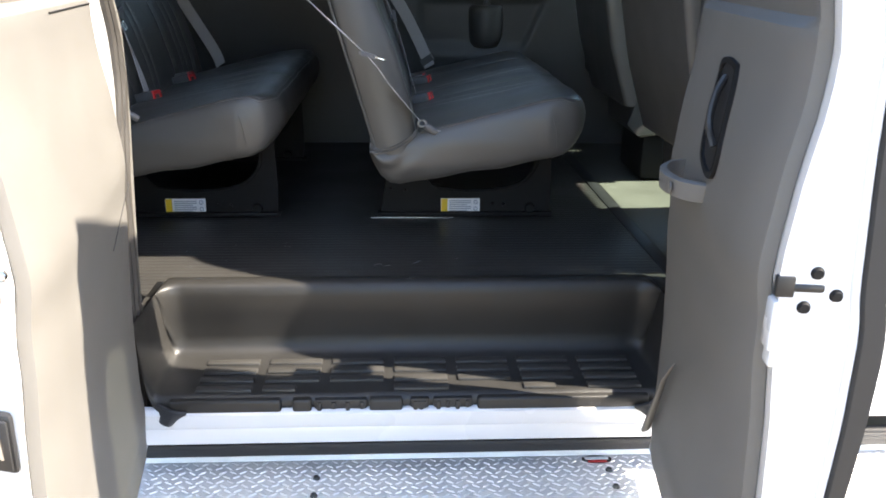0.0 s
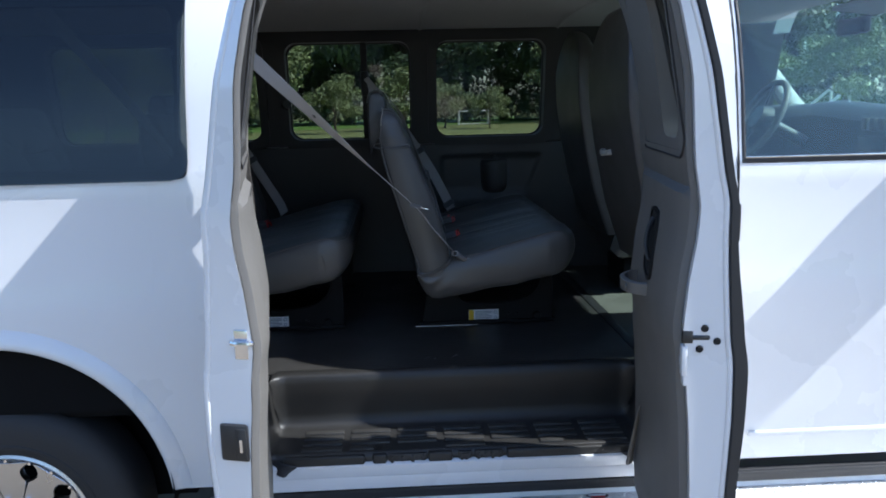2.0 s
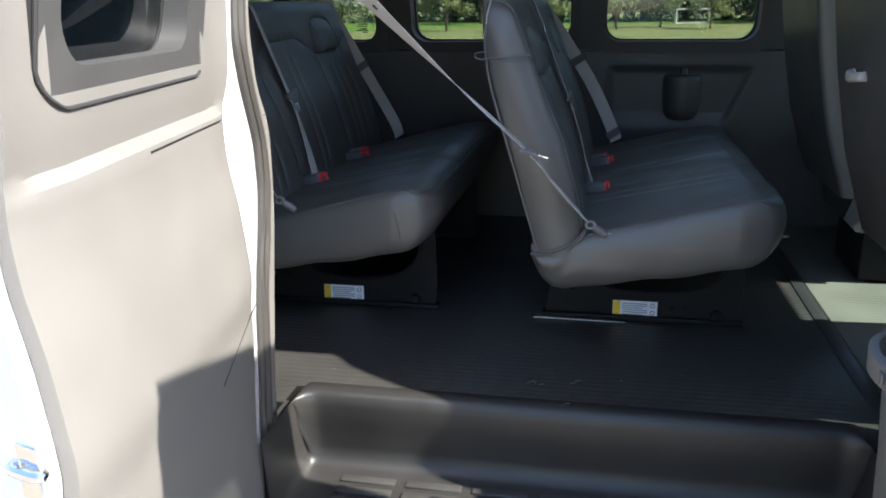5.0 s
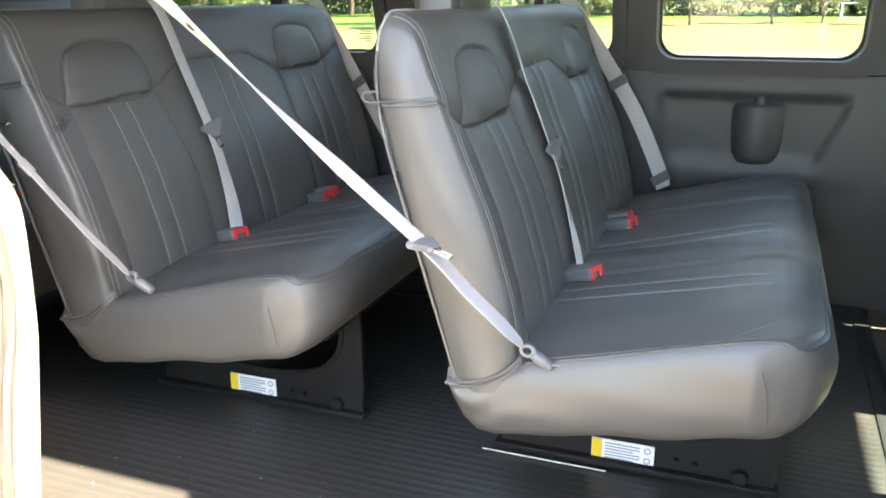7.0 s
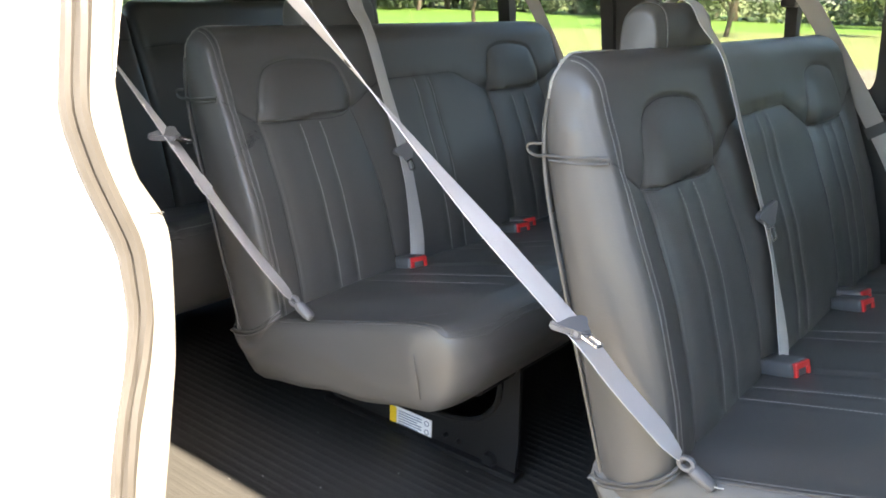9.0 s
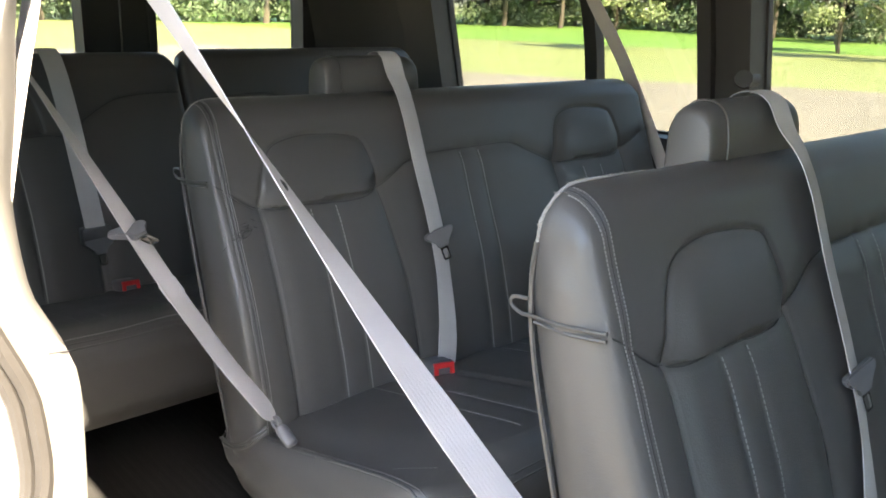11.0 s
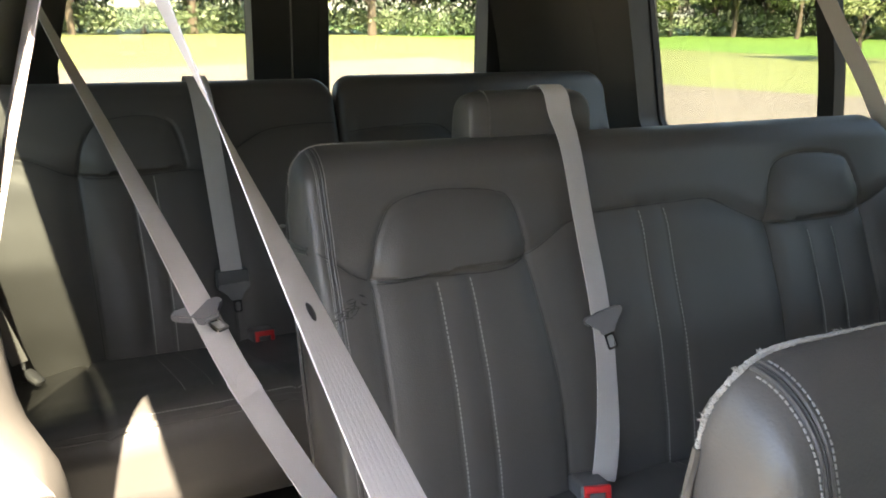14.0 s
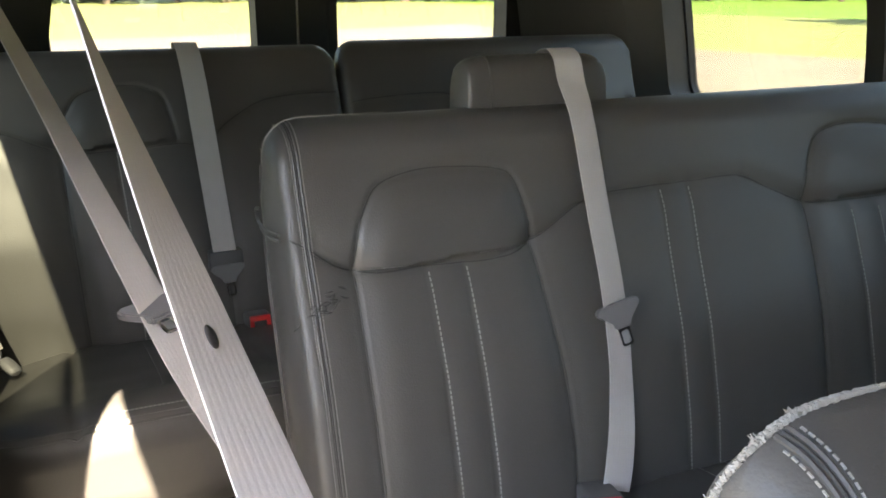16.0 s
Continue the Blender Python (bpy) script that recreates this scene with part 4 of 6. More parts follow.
# rear leaf: striker, black lower catch, creases in the panel
bm = bmnew()
box(bm, WR - 0.002, WR + 0.004, mid(1.13) + 0.012, mid(1.13) + 0.040, 1.085, 1.148, 0.003)
tube(bm, smooth_line([(WR, mid(1.13) + 0.046, 1.122), (WR + 0.012, mid(1.13) + 0.044, 1.122), (WR + 0.013, mid(1.13) + 0.010, 1.122), (WR, mid(1.13) + 0.008, 1.122)], 4), 0.006, 8)
part("striker", bm, CHROME, leaf_r, "bright steel striker")
bm = bmnew()
yb = inside(0, 0.91)
box(bm, WR - 0.03, WR + 0.010, yb - 0.062, yb - 0.004, 0.866, 0.946, 0.006)
box(bm, WR + 0.008, WR + 0.016, yb - 0.030, yb - 0.008, 0.872, 0.94, 0.004)
catch = part("lower_catch", bm, BLACK, leaf_r, "black plastic catch housing")
bm = bmnew()
tube(bm, [(WR + 0.014, yb - 0.02, 0.89), (WR + 0.018, yb - 0.02, 0.92)], 0.004, 8)
part("catch_lever", bm, CHROME, catch)
for (u0, z0), (u1, z1) in (((0.10, 1.386), (0.40, 1.386)), ((0.05, 1.05), (0.26, 0.985))):
    bm = bmnew()
    pts = [(u0 + (u1 - u0) * t, inside(u0, z0 + (z1 - z0) * t) + 0.0342, z0 + (z1 - z0) * t) for t in spread(0, 1, 8)]
    tube(bm, pts, 0.0012, 5)
    part("panel_scratch", bm, BLACK, leaf_r, "dark scratch line")
bm = bmnew()
shell(bm, spread(-0.036, -0.001, 2), SILL_Z + 0.02, 1.42, lambda x, z: skin(x, z) + 0.004, lambda x, z: inside(x, z) - 0.01, 20)
part("hinge_edge", bm, PAINT, leaf_f)
# the free edge of the rear leaf leans outwards to the inside
for ob in [q for q in leaf_r.children_recursive if q.type == "MESH"]:
    for v in ob.data.vertices:
        k = min(1.0, max(0.0, (v.co.x - WR + 0.10) / 0.09))
        v.co.x += 0.040 * k * k * (3 - 2 * k) * min(1.3, max(0.0, (v.co.y - skin(0, v.co.z)) / interp(THICK, v.co.z)))
# hinges
for L, s in ((leaf_f, 1), (leaf_r, 1)):
    for z in (0.62, 1.30):
        bm = bmnew()
        box(bm, -0.10, 0.02, 0.01, 0.03, z, z + 0.07, 0.005)
        tube(bm, [(-0.05, 0.02, z - 0.01), (-0.05, 0.02, z + 0.08)], 0.010, 10)
        part("hinge", bm, PAINT, L)

# ---- front door, windscreen, cabin ----
fd = new("front_door")
fd.parent = van
tagged(fd, "closed white front passenger door")
po, pi = near(-0.001), near(0.016)
def seam_x(z):
    return 1.405 + 0.05 * max(0, 0.95 - z) ** 1.2
bm = bmnew()
cols = spread(0, 1, 10)
def door_panel(bm, z0, z1, u0, u1, nz=12):
    zs = spread(z0, z1, nz)
    solid_sheet(bm, spread(u0, u1, 8), zs, lambda u, z: (seam_x(z) + (2.42 - seam_x(z)) * u, po(0, z), z), (0, 0.016, 0))
door_panel(bm, 0.455, 1.415, 0, 1, 24)
door_panel(bm, 1.415, 1.93, 0, 0.018)
door_panel(bm, 1.90, 1.93, 0, 0.78, 2)
part("door_skin", bm, PAINT, fd)
bm = bmnew()
tube(bm, [(2.42 - 0.0 * z, po(0, z) + 0.012, z) for z in (1.40, 1.45)] + [(2.42 - 0.62 * (z - 1.42), po(0, z) + 0.01, z) for z in spread(1.46, 1.92, 6)], 0.022, 8)
part("door_frame", bm, PAINT, fd)
bm = bmnew()
solid_sheet(bm, spread(0, 1, 6), spread(1.405, 1.91, 8), lambda u, z: (1.42 + (2.40 - 0.60 * max(0, z - 1.45) - 1.42) * u, po(0, z) + 0.012, z), (0, 0.004, 0))
part("window_pane", bm, CLEAR, fd, "clear glass")
bm = bmnew()
box(bm, 1.412, 2.42, po(0, 1.41) - 0.006, po(0, 1.41) + 0.02, 1.396, 1.416, 0.005)
tube(bm, [(1.418, po(0, z) + 0.003, z) for z in spread(1.40, 1.91, 12)], 0.007, 8)
part("window_trim", bm, SEAL, fd, "black window trim")
bm = bmnew()
box(bm, 1.42, 2.42, po(0, 1.41) - 0.008, po(0, 1.41) - 0.004, 1.412, 1.418, 0.001)
part("bright_strip", bm, CHROME, fd)
bm = bmnew()
tube(bm, [(seam_x(z) - 0.004, near(0.004)(0, z), z) for z in spread(0.45, 1.95, 30)], 0.005, 6)
part("door_gap", bm, SEAL, fd)
bm = bmnew()
tube(bm, [(1.4075, po(0, 1.2) + 0.001, 1.275), (1.4075, po(0, 1.2) + 0.001, 1.155)], 0.0035, 8)
part("gap_plug", bm, SEAL, fd)
bm = bmnew()
box(bm, 1.46, 2.42, po(0, 0.6) - 0.006, po(0, 0.6) + 0.01, 0.538, 0.556, 0.006)
part("door_crease", bm, PAINT, fd)
bm = bmnew()
box(bm, 2.26, 2.36, -0.50, -0.27, 1.45, 1.80, 0.035, 3)
mirror = part("side_mirror", bm, BLACK, fd, "black plastic side mirror")
bm = bmnew()
box(bm, 2.252, 2.259, -0.475, -0.295, 1.48, 1.77, 0.01)
part("mirror_glass", bm, CHROME, mirror)
bm = bmnew()
tube(bm, [(2.33, -0.29, 1.50), (2.36, -0.20, 1.46)], 0.03, 10)
part("mirror_arm", bm, BLACK, mirror)
# A-pillars, windscreen, bonnet
for y, s in ((OUT + 0.06, 1), (2 * MID - OUT - 0.06, -1)):
    bm = bmnew()
    tube(bm, [(2.66, y - s * 0.01, 1.36), (2.445, y + s * 0.03, 1.59), (2.28, y + s * 0.06, 1.775), (2.135, y + s * 0.10, 1.91), (2.06, y + s * 0.13, 1.965)], 0.042, 10, flat=1.5)
    part("windscreen_pillar", bm, HEADLINER, van, "pale grey windscreen pillar")
bm = bmnew()
solid_sheet(bm, spread(0, 1, 8), spread(-0.11, 1.71, 12), lambda u, y: (2.82 - 0.47 * u - 0.25 * ((y - MID) / 0.9) ** 2, y + (MID - y) * 0.12 * u, 1.43 + 0.515 * u), (0.004, 0, 0.004))
part("windscreen", bm, CLEAR, van, "clear windscreen")
visor = bmnew()
solid_sheet(visor, spread(2.03, 2.20, 6), spread(0.14, 0.60, 8), lambda x, y: (x + 0.10 * (y - 0.14), y, 1.925 - 0.12 * (x - 2.03)), (0, 0, -0.014))
part("sun_visor", visor, HEADLINER, van, "pale grey sun visor over the windscreen")
bm = bmnew()
solid_sheet(bm, spread(2.75, 3.75, 8), spread(-0.20, 1.80, 12), lambda x, y: (x, y, 1.42 - 0.13 * max(0, x - 2.75) ** 1.6 - 0.05 * ((y - MID) / 1.0) ** 4), (0, 0, -0.012))
part("bonnet", bm, PAINT, van)
bm = bmnew()
box(bm, 3.25, 3.76, -0.19, 1.79, 0.42, 1.12, 0.05, 3)
part("front_end", bm, PAINT, van)
# added block, unseen past the driver's seat: keeps stray sun off wall and floor
bm = bmnew()
box(bm, 1.32, 2.15, 1.490, 1.722, 1.03, 1.11, 0.03, 3)
part("door_armrest", bm, TRIM_DARK, van, "dark block added out of sight by the driver's seat to stop the sun")
# dashboard
dash = thing("dashboard", "dark grey moulded dashboard under the windscreen", "dashboard")
bm = bmnew()
DASH = [(2.72, 1.49), (2.60, 1.53), (2.46, 1.545), (2.38, 1.53), (2.335, 1.48), (2.345, 1.36), (2.40, 1.22), (2.48, 1.0), (2.60, 0.80)]
solid_sheet(bm, spread(-0.10, 1.70, 14), range(9), lambda y, v: (DASH[v][0] - 0.10 * (max(0, abs(y - MID) - 0.5) / 0.4) ** 2, y, DASH[v][1] + 0.02 * math.exp(-((y - 1.2) / 0.22) ** 2)), (0.02, 0, -0.02))
part("dash_body", bm, TRIM_DARK, dash)
for i in range(3):
    bm = bmnew()
    box(bm, 2.322, 2.345, 0.62 + 0.06 * i, 0.655 + 0.06 * i, 1.445, 1.495, 0.004)
    part("air_vent", bm, TRIM, dash)
bm = bmnew()
box(bm, 2.325, 2.35, 0.62, 0.80, 1.36, 1.42, 0.006)
part("radio", bm, BLACK, dash)
wheel_m = Matrix.Translation((2.09, 1.22, 1.49)) @ Matrix.Rotation(radians(-62), 4, "Y")
sw = thing("steering_wheel", "dark grey steering wheel with a thick rim", "steering wheel", at=wheel_m)
bm = bmnew()
tube(bm, [(0.185 * math.cos(a), 0.185 * math.sin(a), 0) for a in spread(0, 2 * math.pi, 36)[:-1]], 0.015, 10, True)
part("rim", bm, TRIM, sw)
bm = bmnew()
bmesh.ops.create_cone(bm, cap_ends=True, segments=20, radius1=0.07, radius2=0.055, depth=0.05)
part("hub", bm, TRIM_DARK, sw)
for a in (0.25, math.pi - 0.25, -math.pi / 2):
    bm = bmnew()
    tube(bm, [(0.04 * math.cos(a), 0.04 * math.sin(a), 0), (0.18 * math.cos(a), 0.18 * math.sin(a), 0)], 0.014, 8, flat=0.5)
    part("spoke", bm, TRIM_DARK, sw)
bm = bmnew()
tube(bm, [(0, 0, 0), (0, 0, -0.24)], 0.03, 10)
part("column", bm, TRIM_DARK, sw)
mir = thing("rear_view_mirror", "dark rear-view mirror hanging from the windscreen", "mirror", at=Matrix.Translation((2.20, 0.66, 1.855)))
bm = bmnew()
box(bm, -0.02, 0.02, -0.10, 0.10, -0.032, 0.032, 0.015, 3)
part("mirror_head", bm, BLACK, mir)
bm = bmnew()
tube(bm, smooth_line([(0.02, 0, 0.0), (0.06, 0.0, 0.04), (0.05, 0, 0.10)], 5), 0.010, 8)
part("mirror_arm", bm, BLACK, mir)

# ---- rear wheel ----
whl = new("wheel")
whl.parent = van
whl.matrix_basis = Matrix.Translation((-0.82, OUT + 0.145, 0.335)) @ Matrix.Rotation(radians(90), 4, "X")
tagged(whl, "black tyre on a bright alloy rim with round holes")
def lathe(bm, prof, seg=64):
    rings = [[bm.verts.new((r * math.cos(2 * math.pi * k / seg), r * math.sin(2 * math.pi * k / seg), h)) for k in range(seg)] for r, h in prof]
    for a, b in zip(rings, rings[1:]):
        for k in range(seg):
            bm.faces.new((a[k], a[(k + 1) % seg], b[(k + 1) % seg], b[k]))
    return bm
bm = bmnew()
lathe(bm, [(0.215, 0.09), (0.225, 0.105), (0.245, 0.115), (0.262, 0.118), (0.264, 0.121), (0.272, 0.121), (0.275, 0.118), (0.31, 0.120), (0.34, 0.115), (0.36, 0.105), (0.378, 0.085), (0.385, 0.06), (0.386, 0.0), (0.385, -0.06), (0.378, -0.085), (0.34, -0.11), (0.22, -0.10)])
tyre = part("tyre", bm, TYRE, whl)
bm = bmnew()
for k in range(22):
    a = 0.062 * k + (0.25 if k > 10 else 0) + 0.6
    box(bm, -0.007 - 0.002 * (k % 3), 0.007, 0.318, 0.338, 0.1165, 0.1206, 0.001, 1, Matrix.Rotation(a, 4, "Z"))
tagged(part("sidewall_bars", bm, TYRE, tyre, "raised bars moulded into the sidewall"), kind="stuff")
bm = bmnew()
lathe(bm, [(0.243, 0.095), (0.243, 0.116), (0.234, 0.119), (0.224, 0.112), (0.212, 0.095), (0.205, 0.06), (0.195, -0.06)])
rim = part("rim", bm, ALLOY, whl, "bright machined alloy rim")
for k in range(10):
    bm = bmnew()
    a = 2 * math.pi * k / 10
    half = [(0.060, 0.0185), (0.110, 0.0340), (0.148, 0.0458), (0.153, 0.0400), (0.162, 0.0320), (0.178, 0.0275), (0.192, 0.0325), (0.202, 0.0430), (0.207, 0.0600), (0.213, 0.0660)]
    pts = [(-w, r) for r, w in half] + [(w, r) for r, w in half[::-1]]
    plate(bm, [(x * math.cos(a) - y * math.sin(a), x * math.sin(a) + y * math.cos(a)) for x, y in pts], lambda x, y: (x, y, 0.104 - 0.10 * (0.213 - math.hypot(x, y))), lambda x, y: (x, y, 0.07))
    bmesh.ops.bevel(bm, geom=list(bm.edges), offset=0.002, segments=1, affect="EDGES")
    part("spoke", bm, ALLOY, rim)
for k in range(8):
    a = 2 * math.pi * k / 8
    bm = bmnew()
    bmesh.ops.create_cone(bm, cap_ends=True, segments=6, radius1=0.013, radius2=0.010, depth=0.028, matrix=Matrix.Translation((0.082 * math.cos(a + 0.39), 0.082 * math.sin(a + 0.39), 0.102)))
    part("wheel_nut", bm, CHROME, rim)
for k in range(20):
    a = 2 * math.pi * k / 20
    bm = bmnew()
    bmesh.ops.create_cone(bm, cap_ends=True, segments=6, radius1=0.006, radius2=0.005, depth=0.008, matrix=Matrix.Translation((0.2245 * math.cos(a), 0.2245 * math.sin(a), 0.116)))
    part("rim_bolt", bm, CHROME, rim)
bm = bmnew()
bmesh.ops.create_cone(bm, cap_ends=True, segments=28, radius1=0.08, radius2=0.072, depth=0.03, matrix=Matrix.Translation((0, 0, 0.085)))
bmesh.ops.create_cone(bm, cap_ends=True, segments=24, radius1=0.035, radius2=0.028, depth=0.03, matrix=Matrix.Translation((0, 0, 0.11)))
part("hub", bm, ALLOY, rim)
bm = bmnew()
bmesh.ops.create_cone(bm, cap_ends=True, segments=28, radius1=0.15, radius2=0.15, depth=0.02, matrix=Matrix.Translation((0, 0, 0.0)))
part("brake_disc", bm, FRAME, rim)
# wheel housing and arch lip
bm = bmnew()
solid_sheet(bm, spread(-0.15, math.pi + 0.15, 24), (OUT + 0.012, OUT + 0.085), lambda a, y: (WHEEL[0] + 0.497 * math.cos(a), y, max(0.40, WHEEL[1] + 0.497 * math.sin(a))), (0, 0, 0.01))
part("wheel_housing", bm, LINER, van)
bm = bmnew()
solid_sheet(bm, spread(-0.15, math.pi + 0.15, 24), (OUT + 0.086, OUT + 0.31), lambda a, y: (WHEEL[0] + 0.497 * math.cos(a), y, min(0.672, max(0.40, WHEEL[1] + 0.497 * math.sin(a)))), (0, 0, 0.004))
part("housing_roof", bm, LINER, van)
for y0, y1, z0, z1 in ((0.075, 0.088, 0.672, 0.735), (0.044, 0.055, 0.700, 0.915), (0.30, 0.32, 0.30, 0.668)):
    bm = bmnew()
    box(bm, WHEEL[0] - 0.49, WHEEL[0] + 0.49, OUT + y0, OUT + y1, z0, z1)
    part("housing_panel", bm, LINER, van)
bm = bmnew()
LIP = [(0.484, 0.012), (0.486, -0.006), (0.490, -0.014), (0.498, -0.0175), (0.510, -0.016), (0.524, -0.0105), (0.536, -0.0045), (0.546, -0.0005), (0.549, 0.004)]
solid_sheet(bm, spread(0.03, math.pi - 0.03, 60), range(len(LIP)), lambda a, v: (WHEEL[0] + LIP[v][0] * math.cos(a), OUT + interp(TUMBLE, WHEEL[1] + LIP[v][0] * math.sin(a)) + LIP[v][1], WHEEL[1] + LIP[v][0] * math.sin(a)), (0, 0.004, 0))
part("arch_lip", bm, PAINT, van)
bm = bmnew()
box(bm, -0.28, 3.2, 0.07, 2 * MID - OUT - 0.10, 0.34, 0.66)
part("chassis", bm, BLACK, van)

# ---- benches ----
XF = [(0.94, 0.588), (1.02, 0.572), (1.12, 0.553), (1.25, 0.515), (1.36, 0.468), (1.44, 0.438), (1.50, 0.412), (1.58, 0.386)]
XR = [(0.94, 0.470), (0.99, 0.455), (1.2, 0.396), (1.40, 0.342), (1.47, 0.325), (1.55, 0.328), (1.58, 0.334)]


def away(Y, Z, line):
    """How far grid points lie from a polyline in the plane of a cover."""
    best = np.full(Y.shape, 9.0)
    for (a, b), (c, d) in zip(line, line[1:]):
        ux, uy = c - a, d - b
        t = np.clip(((Y - a) * ux + (Z - b) * uy) / (ux * ux + uy * uy + 1e-12), 0, 1)
        best = np.minimum(best, np.hypot(Y - a - t * ux, Z - b - t * uy))
    return best


def drop(e, r):
    """How far a rounded edge of radius r falls back at the distance e from it."""
    e = np.clip(e, 0, r)
    return r - np.sqrt(np.maximum(0, r * r - (r - e) ** 2))


def pillow(name, front, back, mat, parent, label=""):
    """A closed cushion from two grids of points with the same rim."""
    n, m = front.shape[:2]
    mid = (front + back) / 2
    rim = [(i, 0) for i in range(n - 1)] + [(n - 1, j) for j in range(m - 1)] + [(i, m - 1) for i in range(n - 1, 0, -1)] + [(0, j) for j in range(m - 1, 0, -1)]
    co = np.concatenate([front.reshape(-1, 3), back.reshape(-1, 3)]).tolist()
    f = []
    for i in range(n - 1):
        for j in range(m - 1):
            a = i * m + j
            f.append((a, a + 1, a + m + 1, a + m))
            a += n * m
            f.append((a, a + m, a + m + 1, a + 1))
    k = len(rim)
    c0 = mid.reshape(-1, 3).mean(0)
    x_rear = float(front[:, :, 0].min())
    steps = [k / 10 for k in range(1, 10)]
    for s in steps:
        for i, j in rim:
            p = front[i, j] * (1 - s) + back[i, j] * s
            q = p - c0
            out = np.array((0, np.sign(q[1]), 0)) if (j in (0, m - 1)) else np.array((0, 0, 0))
            crease = 0.0
            if name == "cushion":
                crease = 0.0035 * math.sin(70 * p[0] + 9 * s) * math.exp(-((p[0] - x_rear - 0.06) / 0.055) ** 2) + 0.0016 * math.sin(23 * p[0] - 7 * s)
            co.append((p + out * ((0.010 + crease) * min(1, (n - 1 - i) / (0.12 * n)) * (1 - (2 * s - 1) ** 2))).tolist())
    base = 2 * n * m
    loops = [[i * m + j for i, j in rim]] + [[base + q * k + t for t in range(k)] for q in range(len(steps))] + [[n * m + i * m + j for i, j in rim]]
    for A, B in zip(loops, loops[1:]):
        for t in range(k):
            f.append((A[t], B[t], B[(t + 1) % k], A[(t + 1) % k]))
    bm = bmnew()
    vs = [bm.verts.new(c) for c in co]
    for q in f:
        bm.faces.new([vs[i] for i in q])
    bmesh.ops.recalc_face_normals(bm, faces=bm.faces)
    return part(name, bm, mat, parent, label, angle=75)


def pad_outline(a, b, c, d):
    """A headrest pad: sharp lower corners on the seam, round upper ones."""
    side = [(a, c), (a + 0.008, c + 0.040), (a + 0.020, d - 0.046), (a + 0.046, d - 0.014), (a + 0.100, d), (a + 0.160, d), (b - 0.045, d - 0.007), (b - 0.020, d - 0.020), (b - 0.007, d - 0.062), (b, c + 0.008)]
    return [(q.x, q.y) for q in smooth_line([(y, z, 0) for y, z in side], 5)]


def inside_of(Y, Z, o):
    odd = np.zeros(np.shape(Y), bool)
    for (a, b), (c, d) in zip(o, o[1:] + o[:1]):
        if b != d:
            odd ^= ((b > Z) != (d > Z)) & (Y < (c - a) * (Z - b) / (d - b) + a)
    return odd


def back_field(Y, Z, y0, y1, pads, lines):
    """The relief of a backrest's cover: swelling, pads, seams."""
    e = np.minimum(Y - y0, y1 - Y)
    h = 0.004 * (1 - np.exp(-(e / 0.07) ** 2)) * np.clip((1.60 - Z) / 0.12, 0, 1)
    for pad in pads:
        o = pad_outline(*pad)
        g = away(Y, Z, o)
        h = h + 0.0095 * inside_of(Y, Z, o) * (1 - np.exp(-(g / 0.026) ** 2)) - 0.0042 * np.exp(-(g / 0.0036) ** 2)
    inner = np.clip((e - 0.012) / 0.03, 0, 1)
    for line, depth, width in lines:
        d = away(Y, Z, line)
        depth = depth * inner if depth > 0.005 else depth
        h = h - 0.45 * depth * np.exp(-(d / (0.7 * width)) ** 2) - 0.85 * depth * np.exp(-(d / (5.4 * width)) ** 2)
    return h


def top_z(Y, y0, y1, top, rc):
    e = np.minimum(Y - y0, y1 - Y)
    return top - drop(e, rc) * 0.9


